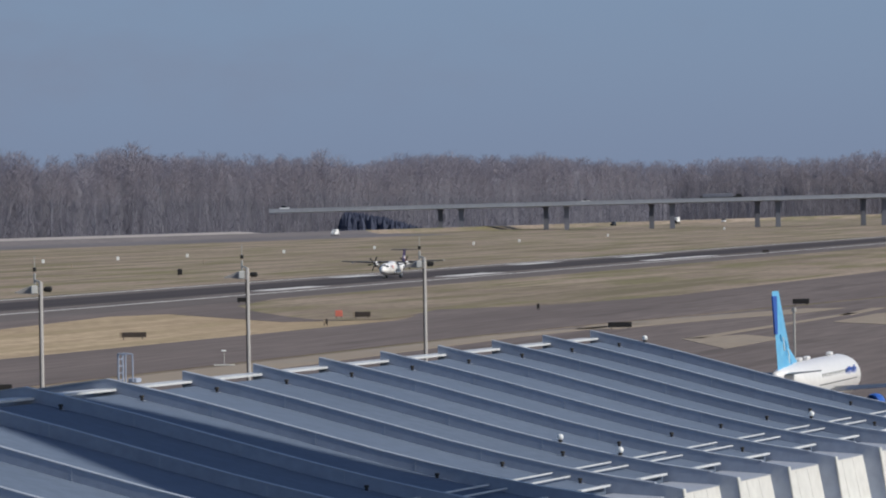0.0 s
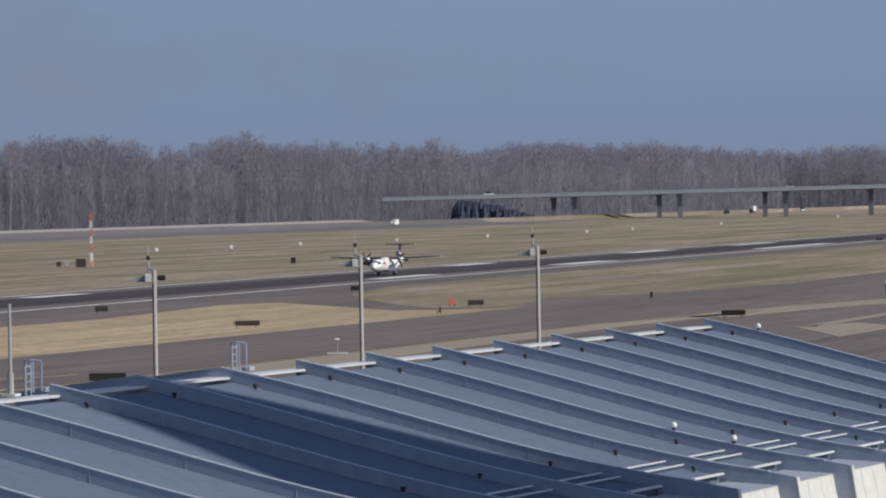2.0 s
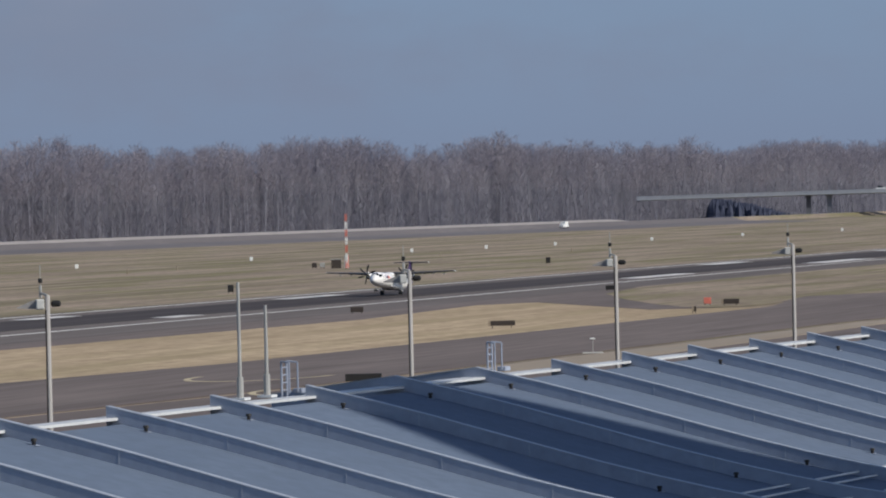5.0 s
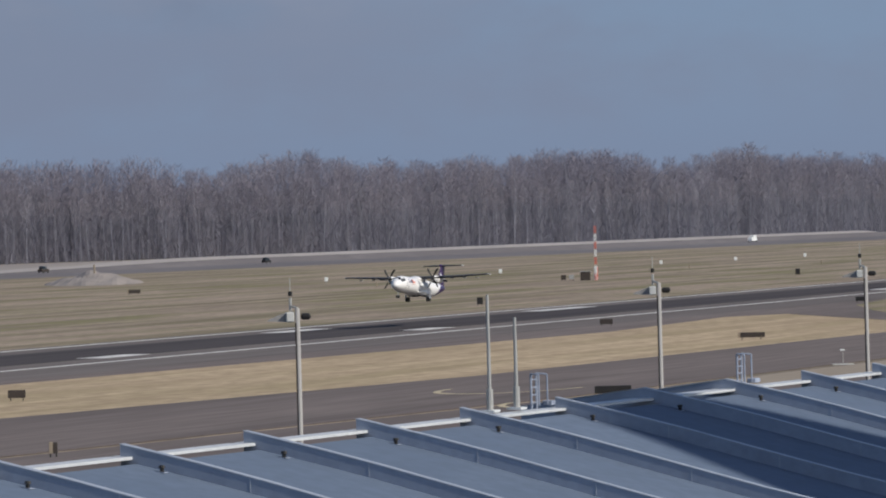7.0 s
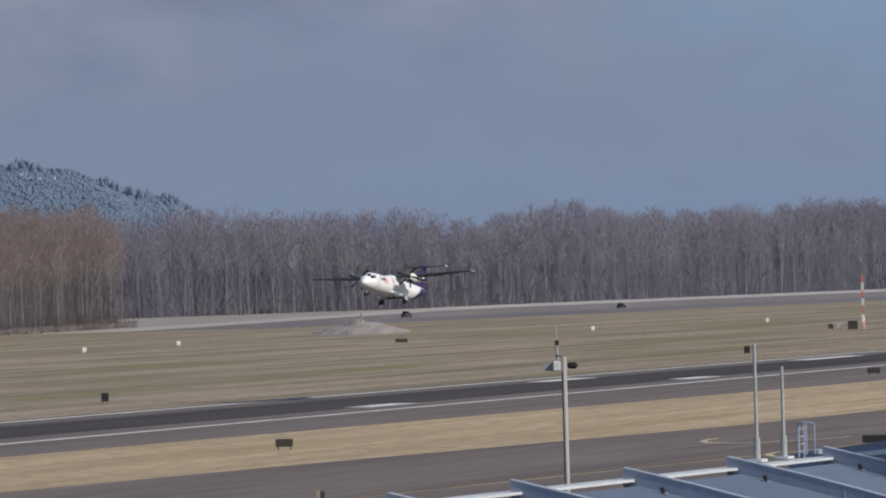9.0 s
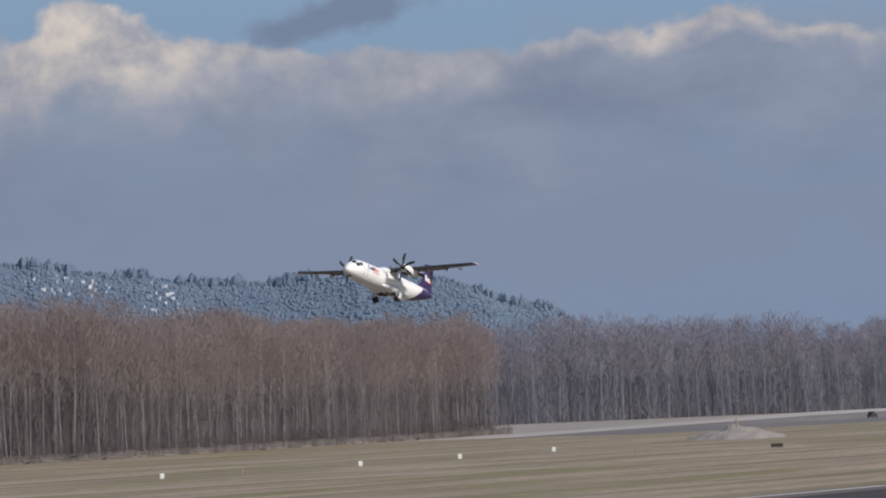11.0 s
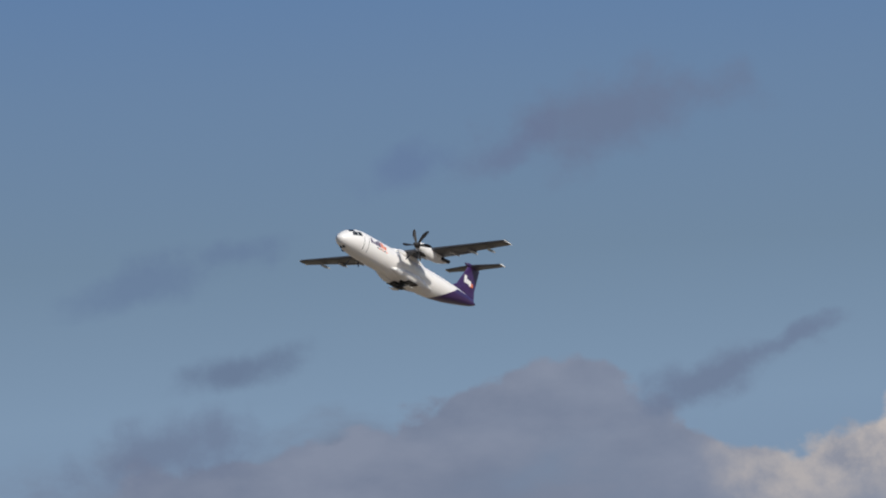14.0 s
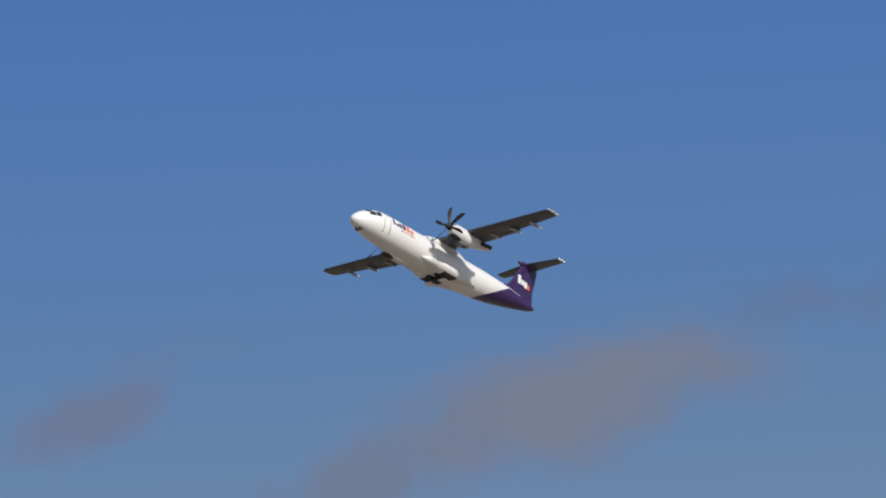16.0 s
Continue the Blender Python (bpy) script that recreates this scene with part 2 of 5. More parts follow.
sheet("grass_infield", [(150, 196), (600, 196), (878, 209), (871, 226), (904, 246), (942, 267), (928, 290), (150, 290)], 0.05, GRASS_S, "straw-yellow winter grass strip beside the runway", "ground")
runway = sheet("runway", [(-600, 283), (3300, 283), (3300, 352), (-600, 352)], 0.10, RUNWAY, "worn grey asphalt runway with white markings", "runway")

# markings and rubber on the runway
bm = bmesh.new()
box(bm, (1350, 325, 0.112), (3900, 26, 0.02))
part("rubber_marks", bm, RUBBER, runway, "dark tyre rubber streaks along the middle")
for y_ in (302.0, 348.0):
    bm = bmesh.new()
    box(bm, (1350, y_, 0.118), (3900, 1.3, 0.02))
    part("edge_line", bm, PAINT_W, runway, "white painted edge line")
for x0, x1, y_, w_ in ((728, 746, 313, 4.5), (868, 884, 313, 4.5), (1176, 1230, 312, 5.5), (1360, 1420, 311, 6.5), (1640, 1760, 311, 5.5),
                       (868, 892, 339, 4.5), (1010, 1046, 339, 4.5), (1365, 1405, 341, 6), (1580, 1640, 340, 6), (1740, 1810, 339, 5)):
    bm = bmesh.new()
    box(bm, ((x0 + x1) / 2, y_, 0.122), (x1 - x0, w_, 0.02))
    part("touchdown_bar", bm, PAINT_W, runway, "white painted landing-zone bar")

sheet("perimeter_track", [(952, 579), (1004, 576), (1072, 570), (1125, 554), (1153, 540), (1167, 549), (1139, 563), (1086, 579), (1018, 585), (966, 588)], 0.03, CONCRETE, "narrow pale dirt track across the grass", "track", thick=0.02)

# taxiway, its exit, the pale verge and the apron in front of the building
taxiway = sheet("taxiway", [(-400, 308), (509, 229), (620, 216), (878, 208), (962, 222), (1230, 212), (2600, 200), (2600, 120), (1230, 130), (770, 172), (545, 180), (380, 196), (-400, 240)],
                0.10, ASPHALT, "brown-grey asphalt taxiway with worn joints", "taxiway")
exit_way = sheet("taxiway_exit", [(480, 284), (640, 276), (832, 266), (926, 274), (942, 267), (904, 246), (870, 227), (884, 214), (960, 214), (1000, 262), (1110, 284)], 0.09, ASPHALT, "asphalt exit leading off the runway", "taxiway")
sheet("grass_island", [(878, 217), (892, 212), (955, 220), (973, 210), (993, 204), (1064, 196), (1220, 197), (2600, 190), (2600, 283), (1079, 283), (1008, 272), (954, 254), (913, 238), (884, 225)], 0.11, GRASS_N, "olive grass island between runway and taxiway", "ground")
apron = sheet("apron", [(-400, 238), (380, 194), (545, 178), (770, 170), (1230, 128), (2600, 118), (2600, -500), (-400, -500)], 0.08, ASPHALT, "grey-brown asphalt apron around the concourse", "apron")
for pts in ([(500, 165), (760, 163), (840, 158), (770, 169), (545, 177), (500, 172)], [(800, 163), (826, 165), (870, 159), (930, 148), (930, 141), (893, 143), (860, 150), (800, 157)],
            [(742, 136), (760, 130), (740, 121), (692, 121)], [(830, 128), (884, 129), (900, 124), (809, 116)], [(875, 134), (928, 136), (928, 133.6), (875, 131.8)], [(742, 135.5), (890, 134.5), (890, 132.8), (742, 133)],
            [(940, 118), (1100, 116), (1100, 113), (940, 114)]):
    sheet("verge", pts, 0.13, CONCRETE, "pale tan verge strip beside the taxiway", "verge")
for rx, ry, r0 in ((575, 195, 7.5), (533, 173, 7.5)):
    bm = bmesh.new()
    n_ = 28
    loft(bm, [[(rx + (r0 + k) * math.cos(b) * 2.0, ry + (r0 + k) * math.sin(b), 0.125) for b in [radians(90 + i * 180 / n_) for i in range(n_ + 1)]] for k in (0, 0.7)], caps=False)
    tagged(part("curved_marking", bm, PAINT_Y), "pale curved painted line on the taxiway", "marking", kind="structure")


# ---- levee road, river, far bank ----
def levee_y(x):
    return 840 - (x - 1900) * 0.11


def strip(name, xs, prof, mat, label, category):
    """A bank along the levee: prof holds distances from its line and heights."""
    bm = bmesh.new()
    rows = [[bm.verts.new((x, levee_y(x) + d + noise.noise(V((x * 0.01, d * 0.05, 0))) * 6 * (h == 0), h * min(1.0, max(0.02, (x - 1800) / 260)))) for d, h in prof] for x in xs]
    for a, b in zip(rows, rows[1:]):
        for i in range(len(prof) - 1):
            bm.faces.new((a[i], a[i + 1], b[i + 1], b[i]))
    return tagged(part(name, bm, mat), label, category, kind="structure")


XS = [1800 + 40 * i for i in range(65)]
strip("levee", [x for x in XS if x <= 3000], [(-40, 0.0), (-14, 0.5), (-6, 0.8), (6, 0.9), (10, 1.9), (14, 3.1), (20, 3.1), (34, -0.3)], LEVEE, "long low grey levee with a service road", "levee")
strip("grassy_levee", [x for x in XS if x >= 3000], [(-40, 0.0), (-14, 0.5), (-6, 0.8), (6, 0.9), (10, 1.9), (14, 3.1), (20, 3.1), (34, -0.3)], GRASS_N, "low grassed far end of the levee", "levee")
strip("river_bank", [x for x in XS if x < 2850], [(15.5, 3.15), (19, 3.5), (23, 4.0), (30, 4.2), (60, 2.0)], BANK, "pale gravel bank above the river", "bank")
sheet("river_beach", [(1890, 925), (2150, 860), (2850, 780), (2850, 960), (2650, 1012), (2250, 1195), (1980, 1195)], 0.08, BEACH, "flat pale gravel beach between levee and trees", "beach")
sheet("water", [(2600, 1100), (2850, 880), (4700, 610), (4700, 1500), (900, 1700)], 0.04, WATER, "grey-blue river water behind the levee", "water")


# ---- bare winter woods ----
def tree_template(rng, h, twigs=330, thin=1.0):
    vs, fs, ms = [], [], []

    def limb(p, q, r0, r1, n, m):
        p, q = np.array(p), np.array(q)
        d = q - p
        d = d / np.linalg.norm(d)
        x = np.cross(d, (0.3, 0.9, 0.1))
        x /= np.linalg.norm(x)
        y = np.cross(d, x)
        b = len(vs)
        for c, r in ((p, r0), (q, r1)):
            for i in range(n):
                w = i * 2 * math.pi / n
                vs.append(c + r * (x * math.cos(w) + y * math.sin(w)))
        for i in range(n):
            j = (i + 1) % n
            fs.append((b + i, b + j, b + n + j))
            fs.append((b + i, b + n + j, b + n + i))
            ms.extend((m, m))

    def twig(p, q, w, m):
        b = len(vs)
        d = rng.normal(size=3) * w
        vs.extend([np.array(p) - d, np.array(p) + d, np.array(q)])
        fs.append((b, b + 1, b + 2))
        ms.append(m)

    lean = rng.normal(size=2) * 0.025
    top = np.array((lean[0] * h, lean[1] * h, h * 0.93))
    mid = top * 0.5 + np.array((rng.normal() * 0.5, rng.normal() * 0.5, 0))
    r = h * (0.0045 + 0.003 * rng.random())
    limb((0, 0, -0.5), mid, r, r * 0.7, 4, 0)
    limb(mid, top, r * 0.7, 0.05, 3, 0)
    base = 0.34 + 0.14 * rng.random()
    wide = h * (0.10 + 0.04 * rng.random())
    for k in range(13):
        f = base * 0.7 + (0.86 - base * 0.7) * rng.random()
        p = mid * (f / 0.5) if f < 0.5 else mid + (top - mid) * ((f - 0.5) / 0.5)
        w = rng.random() * 2 * math.pi
        ln = h * (0.12 + 0.12 * rng.random())
        q = p + ln * np.array((math.cos(w) * 0.42, math.sin(w) * 0.42, 0.9))
        limb(p, q, r * 0.3, 0.04, 3, 0 if f < 0.55 else 1)
    for j in range(twigs):  # upswept twigs filling a rounded crown
        f = rng.random() ** 0.75
        z = base + (0.93 - base) * f
        rim = wide * math.sqrt(max(0.05, 1 - (2 * f - 0.85) ** 2 / 1.6))
        w, g = rng.random() * 2 * math.pi, rng.random() ** 0.55
        c = np.array((math.cos(w) * rim * g, math.sin(w) * rim * g, h * z)) + top * z * np.array((1, 1, 0))
        u = np.array((math.cos(w) * g * 0.6 + rng.normal() * 0.42, math.sin(w) * g * 0.6 + rng.normal() * 0.42, 0.85))
        twig(c, c + u * h * (0.03 + 0.04 * rng.random()), (0.05 + 0.04 * rng.random()) * thin, 1)
    for j in range(110):  # slender lower growth
        c = np.array((rng.normal() * 3.0, rng.normal() * 3.0, rng.random() ** 1.3 * h * 0.42))
        twig(c, c + np.array((rng.normal() * 1.7, rng.normal() * 1.7, 3.0 + 3 * rng.random())), (0.05 + 0.05 * rng.random()) * thin, 2)
    return np.array(vs), np.array(fs), np.array(ms)


def wood(name, line, rows, step, depth, height, seed, label, twigs=None, bark=None, count=330, thin=1.0):
    """A wood along a line of plan points, as one joined object."""
    rng = np.random.default_rng(seed)
    temps = [tree_template(rng, 46.0, count, thin) for _ in range(10)]
    V_, F_, M_, base = [], [], [], 0
    for (x0, y0), (x1, y1) in zip(line, line[1:]):
        ln = math.hypot(x1 - x0, y1 - y0)
        nx, ny = -(y1 - y0) / ln, (x1 - x0) / ln
        if nx * x0 + ny * y0 < 0:
            nx, ny = -nx, -ny
        for k in range(rows):
            for i in range(int(ln / step)):
                t = (i + rng.random()) * step / ln
                d = depth * (k + rng.random() * 0.9) / rows
                x, y = x0 + (x1 - x0) * t + nx * d, y0 + (y1 - y0) * t + ny * d
                grow = height / 46 * (0.82 + 0.13 * rng.random() + 0.2 * noise.noise(V((x * 0.012, y * 0.012, seed))) + 0.10 * noise.noise(V((x * 0.04, y * 0.04, seed))) - (0.12 * rng.random() if k == 0 else 0))
                v, f, m = temps[rng.integers(len(temps))]
                w = rng.random() * 6.283
                c, s = math.cos(w), math.sin(w)
                a = v * grow
                V_.append(np.stack([a[:, 0] * c - a[:, 1] * s + x, a[:, 0] * s + a[:, 1] * c + y, a[:, 2]], 1))
                F_.append(f + base)
                M_.append(m)
                base += len(v)
    v, f, m = np.concatenate(V_), np.concatenate(F_), np.concatenate(M_)
    me = bpy.data.meshes.new(name)
    me.vertices.add(len(v))
    me.vertices.foreach_set("co", v.astype(np.float32).ravel())
    me.loops.add(len(f) * 3)
    me.loops.foreach_set("vertex_index", f.astype(np.int32).ravel())
    me.polygons.add(len(f))
    me.polygons.foreach_set("loop_start", np.arange(0, len(f) * 3, 3, dtype=np.int32))
    me.polygons.foreach_set("material_index", m.astype(np.int32))
    me.update(calc_edges=True)
    me.materials.append(bark or BARK)
    me.materials.append(twigs or TWIG)
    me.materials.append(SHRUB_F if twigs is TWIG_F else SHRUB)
    return tagged(new(name, me), label, "trees", kind="stuff")


def thicket(name, line, setback, high, seed, label, mat=None):
    """A rough rounded bank of dense growth; behind the front trees it closes their gaps."""
    pts = []
    for (x0, y0), (x1, y1) in zip(line, line[1:]):
        n_ = max(2, int(math.hypot(x1 - x0, y1 - y0) / 5))
        pts += [(x0 + (x1 - x0) * i / n_, y0 + (y1 - y0) * i / n_) for i in range(n_)]
    pts.append(line[-1])
    bm = bmesh.new()
    prof = [(0, 0), (0.6, 0.3), (1.5, 0.6), (4, 0.85), (12, 1.0), (40, 0.95)]
    rows = []
    for x, y in pts:
        u = V((x, y, 0)).normalized()
        row = []
        for d, h in prof:
            k = noise.noise(V((x * 0.08, y * 0.08, d * 0.3 + seed)))
            q = V((x, y, 0)) + u * (setback + d + k * 4)
            row.append(bm.verts.new((q.x, q.y, h * high * (0.9 + 0.22 * k + 0.15 * noise.noise(V((x * 0.3, y * 0.3, d)))))))
        rows.append(row)
    for a, b in zip(rows, rows[1:]):
        for i in range(len(prof) - 1):
            bm.faces.new((a[i], a[i + 1], b[i + 1], b[i]))
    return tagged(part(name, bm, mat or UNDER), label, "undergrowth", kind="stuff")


WOOD_R = [(2250, 1190), (2650, 1010), (3050, 900), (3500, 830), (4150, 760), (4600, 420)]
WOOD_L = [(1955, 936), (1850, 924), (1747, 908), (1627, 894), (1526, 882), (1420, 890), (1280, 940), (1150, 990)]
wood("far_wood", WOOD_R, 5, 7.0, 60, 56, 3, "bare winter trees across the river, blue-grey haze in their colour", TWIG_F, BARK_F)
# bank added so that no sky shows between the far trees
thicket("far_thicket", WOOD_R, 40, 41, 7, "dense bank added inside the far wood, tinted for haze", UNDER_F)
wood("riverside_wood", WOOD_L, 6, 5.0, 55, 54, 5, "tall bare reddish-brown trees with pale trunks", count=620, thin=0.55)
# added backing bank, coloured dark as the shaded gaps between trunks
thicket("riverside_thicket", [(1900, 930)] + WOOD_L[1:], 34, 36, 11, "dark bank added among the riverside trees for their shaded depth")
thicket("riverside_brush", [(x - 4, y - 2) for x, y in WOOD_L], 0, 2.6, 17, "low brown brush at the wood's edge", BRUSH)
wood("riverside_shrubs", [(x - 16, y - 9) for x, y in WOOD_L[:-2]], 2, 2.4, 14, 7.0, 19, "dark leafless shrubs along the wood's edge", SHRUB, BRUSH)
rng = np.random.default_rng(33)
for i in range(34):  # stranded logs along the brush
    k = rng.random() * 3.6
    (x0, y0), (x1, y1) = WOOD_L[int(k) + 1], WOOD_L[int(k) + 2]
    f = k - int(k)
    x, y = x0 + (x1 - x0) * f - 14 - 7 * rng.random(), y0 + (y1 - y0) * f - 8 - 3 * rng.random()
    ln, w = 3 + 8 * rng.random() ** 2, 2.7 + rng.normal() * 0.8
    bm = bmesh.new()
    a, b = Vector((x, y, 0.3)), Vector((x + math.cos(w) * ln, y + math.sin(w) * ln, 0.35 + 0.9 * rng.random() ** 2))
    rod(bm, a, b, 0.3, 0.14, seg=7)
    rod(bm, a.lerp(b, 0.6), a.lerp(b, 0.75) + Vector((0.2, -0.6, 1.0)), 0.12, 0.04, seg=5)
    tagged(part("driftwood_log", bm, DRIFT), "bleached driftwood log lying at the wood's edge", "log", group="driftwood logs")


# ---- far hill ----
CREST = [(52, 120), (46, 126), (42, 130), (38, 131), (35, 131), (33.4, 130), (32.9, 132), (32.0, 132.5), (31.7, 134), (31.0, 132), (30.6, 130), (30.3, 124), (29.5, 118.5), (29.1, 112), (28.7, 109), (28.0, 108),
         (27.6, 110), (27.2, 114), (26.9, 111.5), (26.3, 107), (25.9, 97), (25.6, 88), (25.2, 78), (24.6, 55), (22, 35), (18, 25)]
FAR = 4420.0


def crest_z(a):
    for (a0, z0), (a1, z1) in zip(CREST, CREST[1:]):
        if a1 <= a <= a0:
            k = (a - a0) / (a1 - a0)
            return z0 + (z1 - z0) * k
    return 20


bm = bmesh.new()
rows = []
for i in range(341):
    a = 52 - i * 0.1
    z = crest_z(a)
    row = []
    for d, k in ((-330, 0.0), (-250, 0.45), (-150, 0.72), (-70, 0.9), (0, 1.0), (90, 0.8)):
        p = ray(a, 0) * (FAR + d)
        row.append(bm.verts.new((p.x, p.y, max(0, z * k + 5 * noise.noise(V((a * 2, d * 0.02, 0))) * (k > 0)))))
    rows.append(row)
for a, b in zip(rows, rows[1:]):
    for i in range(5):
        bm.faces.new((a[i], a[i + 1], b[i + 1], b[i]))
hill = tagged(part("hill", bm, HILL), "wooded hillside beyond the river, blue haze put in its colour", "hill", kind="structure")


SLOPE = ((-330, 0.0), (-250, 0.45), (-150, 0.72), (-70, 0.9), (0, 1.0), (90, 0.8))


def slope_z(a, d, k):
    return max(0, crest_z(a) * k + 5 * noise.noise(V((a * 2, d * 0.02, 0))) * (k > 0))


def hill_spot(rng, lo, hi, d0, d1):
    """A chance place on the hillside between two bearings and two depths."""
    a = lo + (hi - lo) * rng.random()
    d = d0 + (d1 - d0) * rng.random()
    z = 0.0
    for (da, ka), (db, kb) in zip(SLOPE, SLOPE[1:]):
        if da <= d <= db:
            f = (d - da) / (db - da)
            z = slope_z(a, da, ka) * (1 - f) + slope_z(a, db, kb) * f
    p = ray(a, 0) * (FAR + d)
    return a, Vector((p.x, p.y, z))


rng = np.random.default_rng(21)
bm = bmesh.new()
for i in range(19000):
    ridge = i % 7 == 0
    a, p = hill_spot(rng, 24.6, 36.5, -14 if ridge else -235, 14 if ridge else 0)
    clump = noise.noise(V((a * 2.6, p.z * 0.02, 7)))
    h = 2.0 + 1.2 * rng.random() + 1.2 * max(0, clump)
    if ridge:
        h = 3.0 + 2.0 * rng.random() + (7.0 * rng.random() ** 2 if clump > 0.0 else 0)
    fir = rng.random() < (0.55 if ridge else 0.25)
    n_, w0 = 5, rng.random() * 6
    wide = 0.22 + 0.1 * rng.random() if fir else (0.32 if ridge else 0.6) + 0.2 * rng.random()
    shape = ((0.0, wide), (0.35, wide * 0.8), (0.7, wide * 0.4)) if fir else ((0.0, wide * 0.8), (0.4, wide * 1.05), (0.8, wide * 0.7))
    rings = [[bm.verts.new(p + Vector((math.cos(w0 + j * 1.257) * h * r * (0.8 + 0.4 * rng.random()), math.sin(w0 + j * 1.257) * h * r, h * z_ - 0.7))) for j in range(n_)]
             for z_, r in shape]
    tip = bm.verts.new(p + Vector((0, 0, h - 0.5)))
    for ra_, rb_ in zip(rings, rings[1:]):
        for j in range(n_):
            bm.faces.new((ra_[j], ra_[(j + 1) % n_], rb_[(j + 1) % n_], rb_[j]))
    for j in range(n_):
        bm.faces.new((rings[2][j], rings[2][(j + 1) % n_], tip))
tagged(part("hill_conifers", bm, CONIFER), "conifers covering the far hillside, tinted for haze", "trees", kind="stuff")

bm = bmesh.new()
for i in range(560):
    a, p = hill_spot(rng, 28.9, 36, -215, -35)
    if noise.noise(V((a * 2.2, p.z * 0.05, 9))) < 0.05:
        continue
    if i > 545:
        a, p = hill_spot(rng, 26.3, 27.4, -75, -45)
    w, d, h = 1.2 + 2.4 * rng.random() ** 2, 2.0, 0.6 + 0.6 * rng.random()
    m = Matrix.Translation(p + Vector((0, 0, 1.9))) @ Matrix.Rotation(radians(a + 60 + 60 * rng.random()), 4, "Z")
    box(bm, (0, 0, h / 2 - 2), (w, d, h + 4), m, 0)
    rf = [bm.verts.new(m @ Vector(q)) for q in ((-w / 2 - .2, -d / 2 - .2, h), (w / 2 + .2, -d / 2 - .2, h), (w / 2 + .2, d / 2 + .2, h), (-w / 2 - .2, d / 2 + .2, h), (-w / 2, 0, h + 0.7), (w / 2, 0, h + 0.7))]
    for q in ((0, 1, 5, 4), (2, 3, 4, 5), (0, 4, 3), (1, 2, 5)):
        bm.faces.new([rf[k] for k in q]).material_index = 1
tagged(part("hill_houses", bm, [HOUSE, HROOF]), "scattered pale houses with haze-tinted roofs on the hillside", "houses", kind="stuff")

p = ray(33.09, 0) * (FAR - 40)
tank = thing("water_tank", "white cylindrical water tank among hilltop trees", "tank", Matrix.Translation((p.x, p.y, 128)))
bm = bmesh.new()
rod(bm, (0, 0, -10), (0, 0, 8), 3.8, seg=20)
part("shell", bm, WHITE, tank)
bm = bmesh.new()
rod(bm, (0, 0, 8), (0, 0, 8.8), 3.9, 0.6, seg=20)
part("roof", bm, WHITE, tank)
p = ray(33.28, 0) * (FAR - 40)
bm = bmesh.new()
rod(bm, (p.x, p.y, 122), (p.x, p.y, 135), 0.9, seg=10)
rod(bm, (p.x, p.y, 135), (p.x, p.y, 140), 1.4, seg=10)
tagged(part("standpipe", bm, WHITE), "slim pale water standpipe on the hilltop", "tower")
p = ray(35.0, 0) * (FAR - 140)
m = Matrix.Translation((p.x, p.y, 96)) @ Matrix.Rotation(radians(125), 4, "Z")
hall = thing("long_building", "long white flat-roofed building on the hillside", "building", m)
bm = bmesh.new()
box(bm, (0, 0, 4), (44, 16, 8))
part("wall", bm, WHITE, hall)
bm = bmesh.new()
box(bm, (0, 0, 8.3), (45, 17, 0.6))
part("roof", bm, HROOF, hall)

# ---- sky backdrop ----
sky_mat, n, l = material("hazy_sky_and_clouds")
n.remove(n["Principled BSDF"])
em = n.new("ShaderNodeEmission")
l.new(em.outputs[0], n["Material Output"].inputs[0])
uv = n.new("ShaderNodeUVMap")
sep = n.new("ShaderNodeSeparateXYZ")
l.new(uv.outputs[0], sep.inputs[0])


def lin(r, g, b):
    return tuple((c / 255 / 12.92) if c < 10 else ((c / 255 + 0.055) / 1.055) ** 2.4 for c in (r, g, b))


grad = n.new("ShaderNodeValToRGB")
mr = n.new("ShaderNodeMapRange")
l.new(sep.outputs[1], mr.inputs[0])
mr.inputs[1].default_value, mr.inputs[2].default_value = 0.0, 14.0
l.new(mr.outputs[0], grad.inputs[0])
STOPS = [(0.0, (120, 134, 160)), (0.1, (124, 142, 168)), (0.2, (125, 147, 174)), (0.3, (128, 152, 178)), (0.42, (114, 138, 163)), (0.55, (106, 133, 166)), (0.72, (89, 124, 171)), (0.9, (78, 118, 174)), (1.0, (72, 112, 170))]
while len(grad.color_ramp.elements) < len(STOPS):
    grad.color_ramp.elements.new(0.5)
for e_, (f_, c_) in zip(grad.color_ramp.elements, STOPS):
    e_.position, e_.color = f_, (*lin(*c_), 1)
col = grad.outputs[0]


def field(scale, detail, rough, stretch=(1, 1, 1)):
    mp = n.new("ShaderNodeMapping")
    l.new(uv.outputs[0], mp.inputs[0])
    mp.inputs[3].default_value = stretch
    t = n.new("ShaderNodeTexNoise")
    l.new(mp.outputs[0], t.inputs["Vector"])
    t.inputs["Scale"].default_value, t.inputs["Detail"].default_value, t.inputs["Roughness"].default_value = scale, detail, rough
    return t


puff, wisp = field(1.5, 8, 0.58), field(0.7, 8, 0.54, (1, 1.8, 1))
warp = n.new("ShaderNodeVectorMath")
warp.operation = "MULTIPLY_ADD"
l.new(field(0.9, 4, 0.5).outputs["Color"], warp.inputs[0])
warp.inputs[1].default_value = (0.9, 0.45, 0)
l.new(uv.outputs[0], warp.inputs[2])
moved = n.new("ShaderNodeVectorMath")
l.new(warp.outputs[0], moved.inputs[0])
moved.inputs[1].default_value = (-0.45, -0.22, 0)


